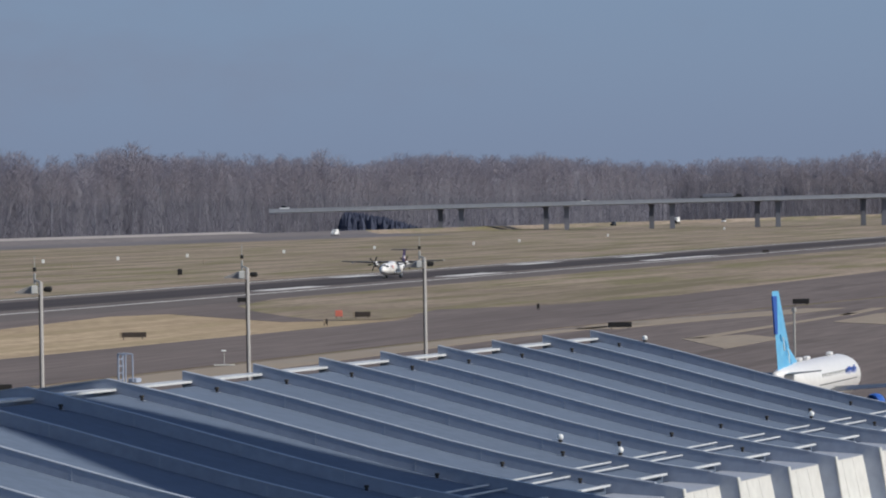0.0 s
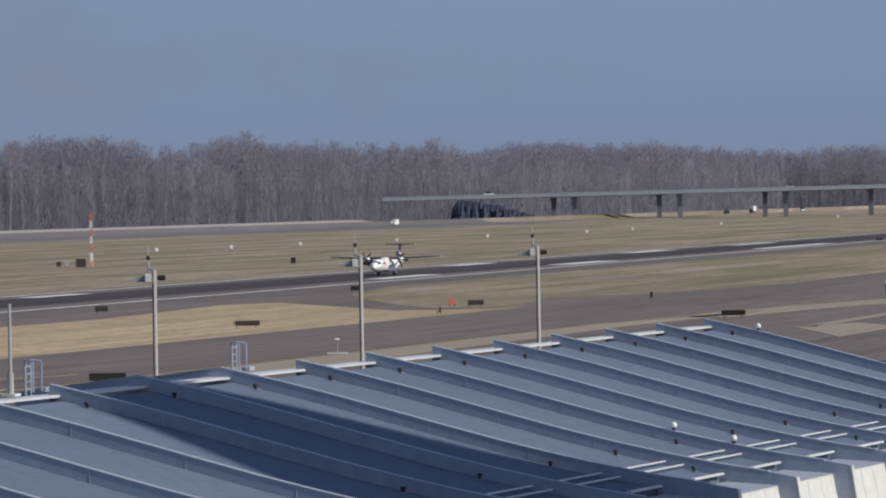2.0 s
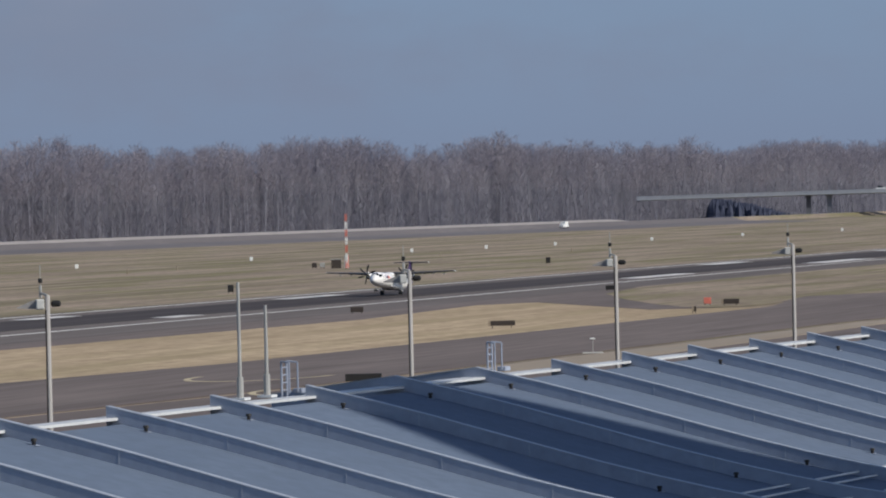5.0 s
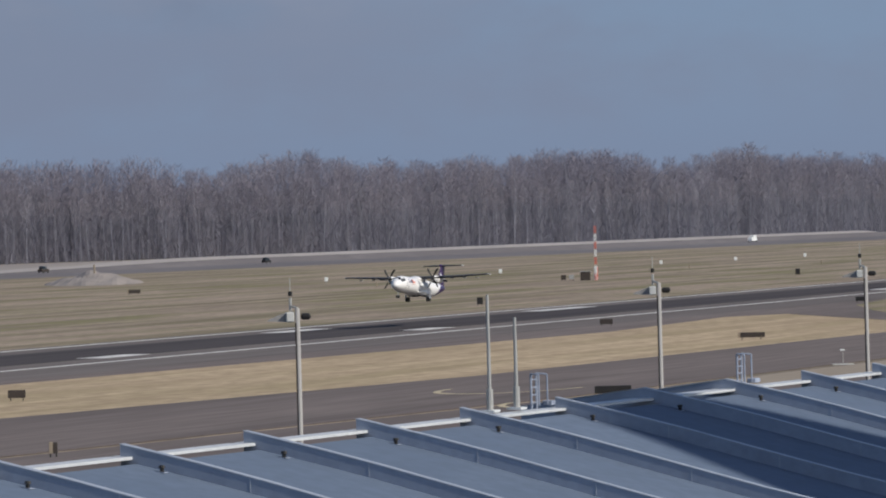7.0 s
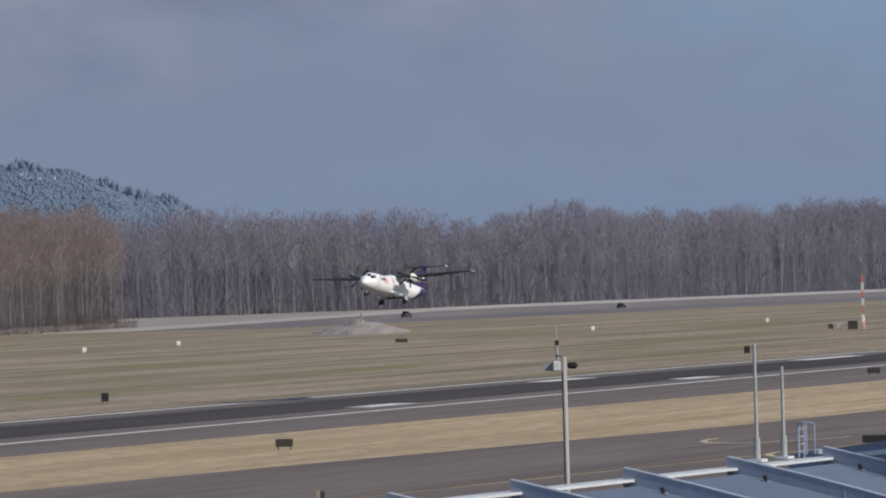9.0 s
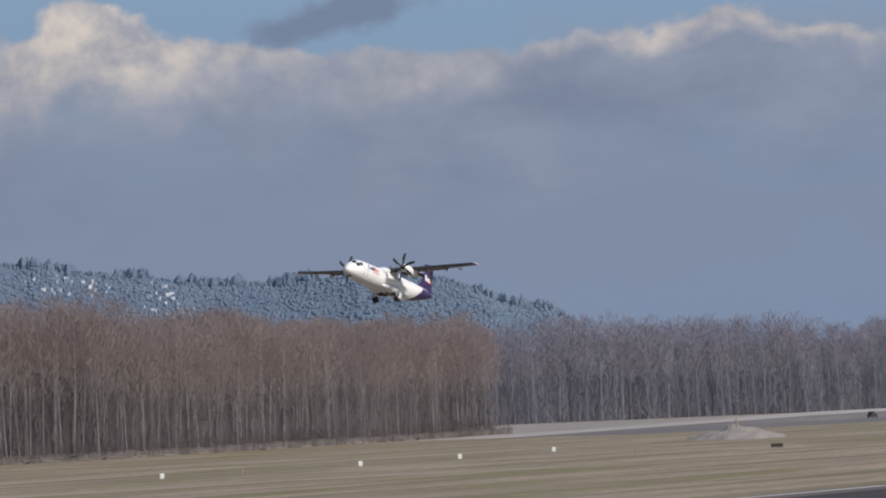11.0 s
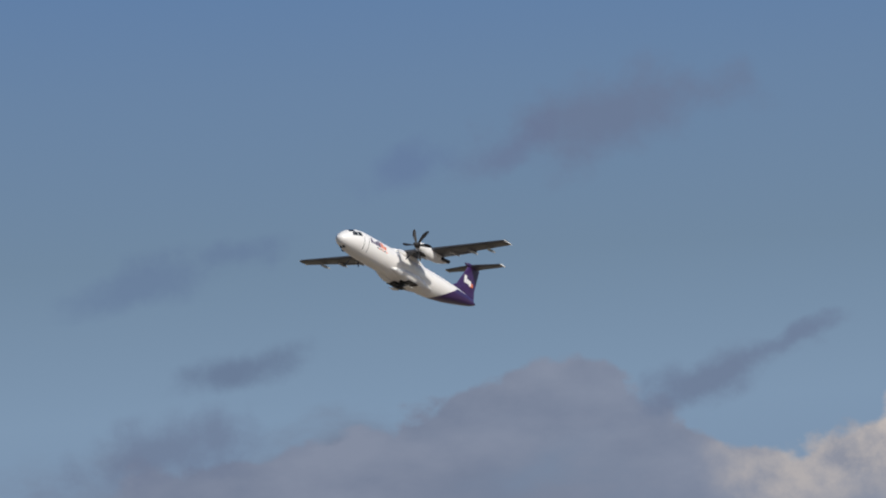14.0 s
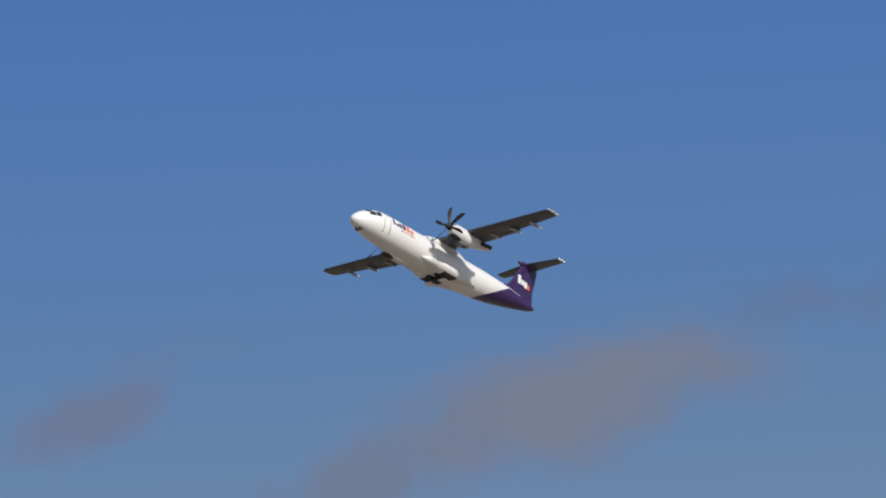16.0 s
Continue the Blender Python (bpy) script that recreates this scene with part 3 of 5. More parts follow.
def cloud(col, a, e, ra, re, colour, strength, soft=0.5, rag=0.8, turn=0.0, src=puff):
    sub = n.new("ShaderNodeVectorMath")
    sub.operation = "SUBTRACT"
    l.new(moved.outputs[0], sub.inputs[0])
    sub.inputs[1].default_value = (a, e, 0)
    rt = n.new("ShaderNodeVectorRotate")
    rt.rotation_type = "Z_AXIS"
    l.new(sub.outputs[0], rt.inputs[0])
    rt.inputs["Angle"].default_value = radians(turn)
    mul = n.new("ShaderNodeVectorMath")
    mul.operation = "MULTIPLY"
    l.new(rt.outputs[0], mul.inputs[0])
    mul.inputs[1].default_value = (1 / ra, 1 / re, 0)
    ln = n.new("ShaderNodeVectorMath")
    ln.operation = "LENGTH"
    l.new(mul.outputs[0], ln.inputs[0])
    ma = n.new("ShaderNodeMath")
    ma.operation = "MULTIPLY_ADD"
    l.new(src.outputs[0], ma.inputs[0])
    ma.inputs[1].default_value = rag * 2
    ma.inputs[2].default_value = 1 - rag
    df = n.new("ShaderNodeMath")
    df.operation = "SUBTRACT"
    l.new(ma.outputs[0], df.inputs[0])
    l.new(ln.outputs["Value"], df.inputs[1])
    m_ = n.new("ShaderNodeMapRange")
    m_.interpolation_type = "SMOOTHSTEP"
    l.new(df.outputs[0], m_.inputs[0])
    m_.inputs[1].default_value, m_.inputs[2].default_value, m_.inputs[4].default_value = 0.0, soft, strength
    return mixed(n, l, m_.outputs[0], col, lin(*colour))


def node(kind, op, a, b=None, c=None):
    """A maths node on sockets or numbers."""
    t = n.new(kind)
    t.operation = op
    for i, v in enumerate((a, b, c)):
        if isinstance(v, (int, float)):
            t.inputs[i].default_value = v
        elif v is not None:
            l.new(v, t.inputs[i])
    return t.outputs[0]


def step(value, lo, hi):
    m_ = n.new("ShaderNodeMapRange")
    m_.interpolation_type = "SMOOTHSTEP"
    l.new(value, m_.inputs[0])
    for i, v in ((1, lo), (2, hi)):
        if isinstance(v, (int, float)):
            m_.inputs[i].default_value = v
        else:
            l.new(v, m_.inputs[i])
    return m_.outputs[0]


# hazy veils under the bank: turn, height, half width, half height in degrees
for c_ in ((29, 1.7, 18, 1.5, (123, 134, 157), 0.85, 0.7, 0.5, 0, wisp), (36, 2.3, 7, 2.0, (116, 124, 144), 0.9, 0.6, 0.6, 0, wisp), (21, 3.3, 6, 1.0, (134, 142, 162), 0.6, 0.8, 0.8, 0, wisp)):
    col = cloud(col, *c_)
# the cumulus bank: turn, height of its top, depth of the sunlit part, how bright that part is
BANK_TOP = [(16, 2.2, 0.3, 0.0), (20, 3.4, 0.4, 0.25), (21.8, 3.75, 0.4, 0.6), (22.9, 3.95, 0.45, 0.75), (24, 3.9, 0.4, 0.75), (24.9, 3.78, 0.35, 0.6), (25.3, 3.6, 0.4, 0.34), (26.2, 3.62, 0.65, 0.34),
            (27.2, 3.66, 0.75, 0.38), (28.4, 3.82, 0.9, 0.6), (29.1, 4.0, 1.2, 0.9), (29.7, 4.22, 1.35, 1.0), (30.2, 4.2, 1.3, 0.95), (30.7, 3.9, 1.2, 0.75), (31.4, 3.7, 1.2, 0.62), (32.0, 3.66, 1.1, 0.55),
            (32.35, 3.8, 0.8, 0.25), (32.8, 4.3, 0.5, 0.0), (33.4, 4.68, 0.5, 0.0), (34.2, 4.75, 0.5, 0.04), (34.9, 4.5, 0.5, 0.0), (35.6, 4.3, 0.5, 0.0), (36.4, 3.9, 0.5, 0.0), (37.7, 3.9, 0.5, 0.0), (39, 3.4, 0.5, 0.0), (44, 2.4, 0.5, 0.0)]
msep = n.new("ShaderNodeSeparateXYZ")
l.new(moved.outputs[0], msep.inputs[0])
crest = n.new("ShaderNodeValToRGB")
az = n.new("ShaderNodeMapRange")
l.new(msep.outputs[0], az.inputs[0])
az.inputs[1].default_value, az.inputs[2].default_value = 16.0, 44.0
l.new(az.outputs[0], crest.inputs[0])
while len(crest.color_ramp.elements) < len(BANK_TOP):
    crest.color_ramp.elements.new(0.99)
for e_, (a, t_, d_, b_) in zip(crest.color_ramp.elements, BANK_TOP):
    e_.position, e_.color = (a - 16) / 28, (t_ / 10, d_ / 10, b_, 1)
csep = n.new("ShaderNodeSeparateColor")
l.new(crest.outputs[0], csep.inputs[0])
billow = field(1.1, 7, 0.52, (1, 1.25, 1))
lump = node("ShaderNodeMath", "MULTIPLY_ADD", billow.outputs[0], 1.1, -0.55)
deep = node("ShaderNodeMath", "MULTIPLY_ADD", csep.outputs[0], 10.0, lump)
deep = node("ShaderNodeMath", "SUBTRACT", deep, sep.outputs[1])
body = mixed(n, l, ramp(n, l, wisp.outputs[0], 0.35, 0.65), lin(118, 128, 150), lin(134, 143, 163))
lit = node("ShaderNodeMath", "SUBTRACT", 1.0, step(deep, node("ShaderNodeMath", "MULTIPLY", csep.outputs[1], 2.5), node("ShaderNodeMath", "MULTIPLY", csep.outputs[1], 11.5)))
lit = node("ShaderNodeMath", "MULTIPLY", lit, csep.outputs[2])
fold = node("ShaderNodeMath", "MULTIPLY_ADD", ramp(n, l, field(1.7, 7, 0.58).outputs[0], 0.38, 0.62), 0.75, 0.32)
lit = node("ShaderNodeMath", "MULTIPLY", lit, fold)
body = mixed(n, l, lit, body, lin(206, 195, 186))
cover = node("ShaderNodeMath", "MULTIPLY", step(deep, 0.0, 0.16), node("ShaderNodeMath", "SUBTRACT", 1.0, step(deep, 0.75, 2.3)))
cover = node("ShaderNodeMath", "MULTIPLY", cover, step(msep.outputs[0], 18.5, 22.5))
col = mixed(n, l, node("ShaderNodeMath", "MULTIPLY", cover, 0.93), col, body)
# darker wisps before the bank and above it
for c_ in ((27.4, 3.92, 1.25, 0.3, (112, 124, 148), 0.9, 0.7, 0.8, 12), (32.3, 4.42, 1.4, 0.3, (110, 124, 150), 0.85, 0.8, 0.8, 17), (31.5, 4.72, 0.7, 0.16, (110, 125, 152), 0.7, 0.8, 0.8, 20),
           (33.2, 7.25, 1.9, 0.6, (108, 121, 148), 0.8, 0.9, 0.8, 8), (34.4, 6.95, 1.0, 0.3, (106, 119, 149), 0.6, 0.9, 0.8, 22), (37.4, 4.75, 1.0, 0.28, (103, 119, 146), 0.8, 0.9, 0.8, 8), (38.3, 5.7, 1.4, 0.34, (102, 122, 154), 0.6, 0.9, 0.8, 12),
           (38.2, 3.9, 1.6, 0.45, (108, 120, 146), 0.7, 0.9, 0.8, 12), (37.5, 5.95, 0.9, 0.2, (102, 122, 154), 0.5, 0.9, 0.8, 6),
           (43.4, 9.0, 3.1, 0.95, (112, 123, 147), 0.95, 0.8, 0.7, 14, wisp), (43.6, 9.0, 2.0, 0.7, (120, 125, 143), 0.75, 0.9, 0.8, 16, wisp), (45.6, 8.25, 1.9, 0.6, (110, 120, 144), 0.85, 0.9, 0.8, 24), (40.8, 9.85, 1.9, 0.4, (100, 116, 152), 0.55, 1.0, 0.9, 4),
           (48.5, 9.1, 1.6, 0.55, (108, 118, 145), 0.85, 0.9, 0.8, 24, wisp), (35.4, 6.8, 0.8, 0.35, (98, 117, 155), 0.5, 1.0, 0.9, 18)):
    col = cloud(col, *c_)
l.new(col, em.inputs[0])
em.inputs[1].default_value = 1.0
bm = bmesh.new()
layer = bm.loops.layers.uv.new("UVMap")
grid = [[bm.verts.new(EYE + ray(a, e) * 4780) for a in range(-6, 73, 2)] for e in range(-1, 26, 1)]
for j in range(len(grid) - 1):
    for i in range(len(grid[0]) - 1):
        f = bm.faces.new((grid[j][i], grid[j][i + 1], grid[j + 1][i + 1], grid[j + 1][i]))
        for lp, (jj, ii) in zip(f.loops, ((j, i), (j, i + 1), (j + 1, i + 1), (j + 1, i))):
            lp[layer].uv = (-6 + 2 * ii, -1 + jj)
backdrop = tagged(part("backdrop", bm, sky_mat), "hazy blue sky with grey and sunlit clouds", "sky", kind="structure")


# ---- concourse with its ribbed roof ----
U = Vector((math.cos(radians(-5)), math.sin(radians(-5)), 0))
N = Vector((math.sin(radians(5)), math.cos(radians(5)), 0))
CON = Matrix(((U.x, N.x, 0, 0), (U.y, N.y, 0, 0), (0, 0, 1, 0), (0, 0, 0, 1)))
QR, QE, ZR, ZE, BAY, L0 = 84.0, 61.4, 12.75, 7.7, 9.164, 158.3
FIRST, LAST = -5, 14


RISE = [(59, 7.4), (61.4, 7.7), (64, 8.05), (68, 8.8), (72, 9.75), (76, 10.8), (80, 11.85), (84, 12.75), (90, 13.9)]


def top_z(q):
    """Height of the rib tops across the roof."""
    for (q0, z0), (q1, z1) in zip(RISE, RISE[1:]):
        if q0 <= q <= q1:
            return z0 + (z1 - z0) * (q - q0) / (q1 - q0)
    return RISE[0][1]


concourse = thing("concourse", "long airport concourse with a slate-grey ribbed roof", "building", CON)
bm = bmesh.new()
box(bm, ((L0 + FIRST * BAY + L0 + LAST * BAY) / 2, 73.0, 3.2), ((LAST - FIRST) * BAY - 0.4, 20.6, 6.4))
part("wall", bm, TOWER, concourse, "pale concrete walls under the roof")
QS = [QR - 0.6 - i * (QR - 0.6 - 64.6) / 8 for i in range(9)]
for k in range(FIRST, LAST):
    a, b = L0 + k * BAY + 0.16, L0 + (k + 1) * BAY - 0.16
    bm = bmesh.new()
    loft(bm, [[(a, q, top_z(q) - 0.5), (b, q, top_z(q) - 0.5), (b, q, top_z(q) - 0.9), (a, q, top_z(q) - 0.9)] for q in QS])
    part("roof_panel", bm, ROOF, concourse)
    # gutter floor and coping along the far edge
    bm = bmesh.new()
    box(bm, ((a + b) / 2, 84.05, ZR - 0.44), (b - a, 1.0, 0.1))
    part("coping", bm, CAP, concourse, "pale metal coping")
    bm = bmesh.new()
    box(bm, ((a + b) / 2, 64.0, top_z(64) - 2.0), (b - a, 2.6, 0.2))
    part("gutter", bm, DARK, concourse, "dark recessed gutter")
    # sloped white eave panel, its shelf and the glazing below
    bm = bmesh.new()
    z0 = top_z(62.8) - 0.55
    loft(bm, [[(x, 64.2, z0 + 0.02), (x, 62.0, z0 - 0.12), (x, 61.55, z0 - 2.4), (x, 63.7, z0 - 2.4)] for x in (a, b)])
    part("eave_panel", bm, FASCIA, concourse, "cream folded eave panel")
    bm = bmesh.new()
    loft(bm, [[(x, 64.3, z0 + 0.08), (x, 61.98, z0 - 0.07), (x, 61.98, z0 - 0.11), (x, 64.3, z0 + 0.03)] for x in (a, b)])
    part("eave_top", bm, EDGE, concourse, "grey metal top of the eave box")
    for j in (1, 2, 3):
        bm = bmesh.new()
        x_ = a + (b - a) * j / 4
        rod(bm, (x_, 61.99, z0 - 0.16), (x_, 61.55, z0 - 2.35), 0.012, seg=4)
        part("panel_joint", bm, TOWER, concourse)
    bm = bmesh.new()
    box(bm, ((a + b) / 2, 61.2, z0 - 2.5), (b - a, 1.5, 0.2), bevel=0.04)
    part("shelf", bm, CAP, concourse)
    for j in range(4):
        bm = bmesh.new()
        box(bm, (a + (b - a) * (j + 0.5) / 4, 62.0, z0 - 4.0), ((b - a) / 4 - 0.16, 0.1, 2.8))
        part("pane", bm, GLASS, concourse)
    # snow rails across the bay
    for q in (67.0, 66.2, 64.4):
        bm = bmesh.new()
        if q < 65:
            box(bm, (a + (b - a) * 0.72, q, top_z(q) - 0.36), ((b - a) * 0.5, 0.22, 0.1), bevel=0.02)
        else:
            box(bm, (a + (b - a) * 0.5, q, top_z(q) - 0.32), ((b - a) * 0.98, 0.11, 0.07), bevel=0.015)
        part("cross_rail", bm, CAP, concourse, "pale metal rail")
for k in range(FIRST, LAST + 1):
    x_ = L0 + k * BAY
    bm = bmesh.new()
    back = [(89.5, ZR - 0.7)] if k in (5, 6) else []
    prof = back + [(QR, ZR)] + [(q, top_z(q)) for q in QS[1:]] + [(62.4, top_z(62.4)), (61.2, top_z(61.2) - 0.05)]
    rings = [[(x_ - 0.16, q, z), (x_ + 0.16, q, z), (x_ + 0.16, q + (0.9 if q < 62 else 0), z - 1.3), (x_ - 0.16, q + (0.9 if q < 62 else 0), z - 1.3)] for q, z in prof]
    rings.append([(x_ - 0.16, 60.3, ZE - 6.0), (x_ + 0.16, 60.3, ZE - 6.0), (x_ + 0.16, 61.5, ZE - 6.0), (x_ - 0.16, 61.5, ZE - 6.0)])
    loft(bm, rings)
    rib = part("rib", bm, RIB, concourse, "grey sheet-metal roof rib")
    bm = bmesh.new()
    rings = [[(x_ - 0.18, q, z + 0.004), (x_ + 0.18, q, z + 0.004), (x_ + 0.18, q, z + 0.045), (x_ - 0.18, q, z + 0.045)] for q, z in prof if q > 61.5]
    loft(bm, rings)
    part("rib_cap", bm, EDGE, rib, "paler capping strip")
    for q in (79.2, 74.6, 70.2):
        bm = bmesh.new()
        box(bm, (x_ - 0.163, q, top_z(q) - 0.26), (0.016, 0.03, 0.5))
        part("joint_strip", bm, EDGE, rib)
    bm = bmesh.new()
    loft(bm, [[(x_ - 0.18, 61.17, ZE - 0.1), (x_ + 0.18, 61.17, ZE - 0.1), (x_ + 0.18, 61.12, ZE - 0.1), (x_ - 0.18, 61.12, ZE - 0.1)],
              [(x_ - 0.18, 60.28, ZE - 6.0), (x_ + 0.18, 60.28, ZE - 6.0), (x_ + 0.18, 60.23, ZE - 6.0), (x_ - 0.18, 60.23, ZE - 6.0)]])
    part("fin", bm, FASCIA, rib, "pale edge strip down the eave")


def on_roof(k, q, dz=-0.5):
    """A place on the roof, k bays along and q across."""
    return CON @ Matrix.Translation((L0 + k * BAY, q, top_z(q) + dz))


# small vents beside the ribs
vent0 = None
for k in range(FIRST, LAST):
    for q, off in ((82.2, 0.93), (69.1, 0.93), (65.6, 0.93)):
        if q < 66 and k % 3:
            continue
        m = on_roof(k + off, q)
        if vent0 is None:
            vent0 = thing("roof_vent", "small dark roof vent beside a rib", "vent", m, group="roof vents")
            bm = bmesh.new()
            rod(bm, (0, 0, 0), (0, 0, 0.16), 0.07, seg=10)
            rod(bm, (0, 0, 0.16), (0, 0, 0.25), 0.12, 0.09, seg=10)
            part("cowl", bm, DARK, vent0)
            bm = bmesh.new()
            box(bm, (0, 0, 0.01), (0.3, 0.3, 0.03))
            part("flashing", bm, RIB, vent0)
        else:
            copy_thing(vent0, m)
# glowing white roof domes
dome0 = None
for k, q in ((7.87, 69.4), (7.8, 66.6), (11.8, 66.9), (13.9, 80.9)):
    m = CON @ Matrix.Translation((L0 + round(k) * BAY, q, top_z(q) + 0.06))
    if dome0 is None:
        dome0 = thing("roof_dome", "small white weather dome on a roof rib", "dome", m, group="roof domes")
        bm = bmesh.new()
        bmesh.ops.create_uvsphere(bm, u_segments=14, v_segments=8, radius=0.15)
        bmesh.ops.translate(bm, vec=(0, 0, 0.22), verts=bm.verts)
        part("shell", bm, WHITE, dome0, smooth=True)
        bm = bmesh.new()
        rod(bm, (0, 0, 0), (0, 0, 0.14), 0.1, seg=10)
        part("base", bm, DARK, dome0)
    else:
        copy_thing(dome0, m)
# plant boxes in the gutter zone
for k, w in ((6.35, 1.6), (9.4, 3.4), (8.45, 1.2), (10.6, 1.0), (7.4, 1.0)):
    m = CON @ Matrix.Translation((L0 + k * BAY, 64.2, top_z(64) - 1.9))
    un = thing("roof_unit", "white sheet-metal box in the roof gutter", "roof unit", m, group="roof units")
    bm = bmesh.new()
    box(bm, (0, 0, 0.65), (w, 1.1, 1.3), bevel=0.06)
    part("casing", bm, FASCIA, un)
    bm = bmesh.new()
    rod(bm, (w / 2 + 0.4, 0, 0), (w / 2 + 0.4, 0, 1.5), 0.12, seg=8)
    part("pipe", bm, DARK, un)
# roof posts and ladders at the far edge
for k, h in ((3.39, 4.55), (3.67, 3.6)):
    m = CON @ Matrix.Translation((L0 + k * BAY, 84.4, ZR - 0.32))
    po = thing("roof_post", "slim pale steel post bolted to the roof edge", "post", m, group="roof posts")
    bm = bmesh.new()
    rod(bm, (0, 0, 0), (0, 0, 0.9), 0.13, seg=10)
    part("sleeve", bm, STEEL, po, "thicker mounting sleeve")
    bm = bmesh.new()
    rod(bm, (0, 0, 0.9), (0, 0, h), 0.075, 0.06, seg=10)
    part("pole", bm, STEEL, po)
    bm = bmesh.new()
    box(bm, (0, 0, 0.05), (0.6, 0.6, 0.1))
    part("base_plate", bm, CAP, po)
for k in (3.98, 6.42):
    m = CON @ Matrix.Translation((L0 + k * BAY, 84.9, ZR - 0.26))
    la = thing("roof_ladder", "galvanised ladder head rising over the roof edge", "ladder", m, group="roof ladders")
    for x_ in (-0.26, 0.26):
        bm = bmesh.new()
        rod(bm, (x_, 0, -0.2), (x_, 0, 1.25), 0.045, seg=6)
        part("stile", bm, RIB, la)
        bm = bmesh.new()
        rod(bm, (x_, 0, 1.25), (x_ * 1.6, -0.4, 1.2), 0.035, seg=6)
        part("handrail", bm, RIB, la)
        bm = bmesh.new()
        rod(bm, (x_ * 1.6, -0.4, 1.2), (x_ * 1.6, -0.4, 0.0), 0.035, seg=6)
        part("handrail_leg", bm, RIB, la)
    for i in range(4):
        bm = bmesh.new()
        rod(bm, (-0.26, 0, 0.1 + 0.3 * i), (0.26, 0, 0.1 + 0.3 * i), 0.025, seg=6)
        part("rung", bm, RIB, la)
    bm = bmesh.new()
    box(bm, (0.9, -0.3, 0.05), (0.6, 0.4, 0.2), bevel=0.03)
    part("step_box", bm, RIB, la)

# ---- floodlight masts behind the concourse ----
for ang, drop in ((21.05, 166), (17.19, 138), (14.99, 119), (13.1, 106)):
    d = 97.0 / math.sin(radians(ang + 5))
    p = ray(ang, 0) * d
    zt = 20.2 - drop / 9500 * d
    ma = thing("floodlight_mast", "tall galvanised apron mast with floodlight head", "light mast", Matrix.Translation((p.x, p.y, 0.08)), group="apron masts")
    bm = bmesh.new()
    rod(bm, (0, 0, 0), (0, 0, zt), 0.125, 0.1, seg=14)
    part("pole", bm, MAST, ma, smooth=True)
    side = Vector((math.sin(radians(ang)), -math.cos(radians(ang)), 0))
    fw = ray(ang, 0)
    # brown strip added along the pole to darken its shaded left side
    bm = bmesh.new()
    loft(bm, [[side * x + fw * y + Vector((0, 0, z)) for x, y in ((-r_ - 0.02, -0.07), (-r_ + 0.05, -0.09), (-r_ + 0.05, 0.05), (-r_ - 0.02, 0.05))] for z, r_ in ((0.0, 0.115), (zt - 0.6, 0.09))])
    part("shade_strip", bm, BROWN, ma, "dark strip for the pole's shaded side")
    for nm, o, sz, mt in (("lamp_hood", -0.62, (0.95, 0.5, 0.36), MAST), ("lamp_housing", 0.34, (0.42, 0.5, 0.26), DARK)):
        bm = bmesh.new()
        c = side * o + fw * 0.5
        m = Matrix(((side.x, fw.x, 0, c.x), (side.y, fw.y, 0, c.y), (0, 0, 1, zt - 0.35), (0, 0, 0, 1)))
        if mt is MAST:
            loft(bm, [[(-0.62, y, -0.16) for y in (-0.3, 0.3)] + [(-0.62, 0.3, -0.12), (-0.62, -0.3, -0.12)],
                      [(0.1, y, -0.2) for y in (-0.34, 0.34)] + [(0.1, 0.34, 0.16), (0.1, -0.34, 0.16)],
                      [(0.42, y, -0.2) for y in (-0.3, 0.3)] + [(0.42, 0.3, 0.22), (0.42, -0.3, 0.22)]])
            bmesh.ops.transform(bm, matrix=m, verts=bm.verts)
        else:
            box(bm, (0, 0, 0), sz, m, bevel=0.08)
        part(nm, bm, mt, ma)
    bm = bmesh.new()
    c = side * -0.3 + fw * 0.1
    box(bm, (0, 0, 0), (0.34, 0.3, 0.42), Matrix(((side.x, fw.x, 0, c.x), (side.y, fw.y, 0, c.y), (0, 0, 1, zt - 0.36), (0, 0, 0, 1))), bevel=0.04)
    part("ballast_box", bm, FASCIA, ma, "pale ballast box")
    bm = bmesh.new()
    rod(bm, (0, 0, zt), tuple(fw * 0.5 - side * 0.28 + Vector((0, 0, zt + 0.1))), 0.05, seg=6)
    rod(bm, tuple(fw * 0.5 - side * 0.28 + Vector((0, 0, zt - 0.1))), tuple(fw * 0.5 - side * 0.28 + Vector((0, 0, zt + 0.42))), 0.06, seg=6)
    part("bracket", bm, STEEL, ma)
    bm = bmesh.new()
    c = fw * 0.5 - side * 0.28 + Vector((0, 0, zt + 0.5))
    rod(bm, tuple(c), tuple(c + Vector((0, 0, 0.2))), 0.09, seg=8)
    part("warning_lamp", bm, DARK, ma)
    bm = bmesh.new()
    rod(bm, tuple(c + Vector((0, 0, 0.2))), tuple(c + Vector((0, 0, 0.75))), 0.02, seg=5)
    part("rod", bm, STEEL, ma)

# ---- control tower behind the viewer, whose shade lies across the roof ----
tower = thing("control_tower", "tall tapered concrete control tower", "tower", CON @ Matrix.Translation((11.5, -30, 0.08)))
bm = bmesh.new()
loft(bm, [[(x0, -4, z), (x1, -4, z), (x1, 0, z), (x0, 0, z)] for x0, x1, z in ((152, 198, 0), (157, 197, 66), (166, 194, 78), (175, 187, 97), (179, 184.5, 104))])
part("shaft", bm, TOWER, tower)
bm = bmesh.new()
box(bm, (181.7, -2, 105.5), (5, 4, 3), bevel=0.5)
part("cab", bm, GLASS, tower, "dark glazed cab")


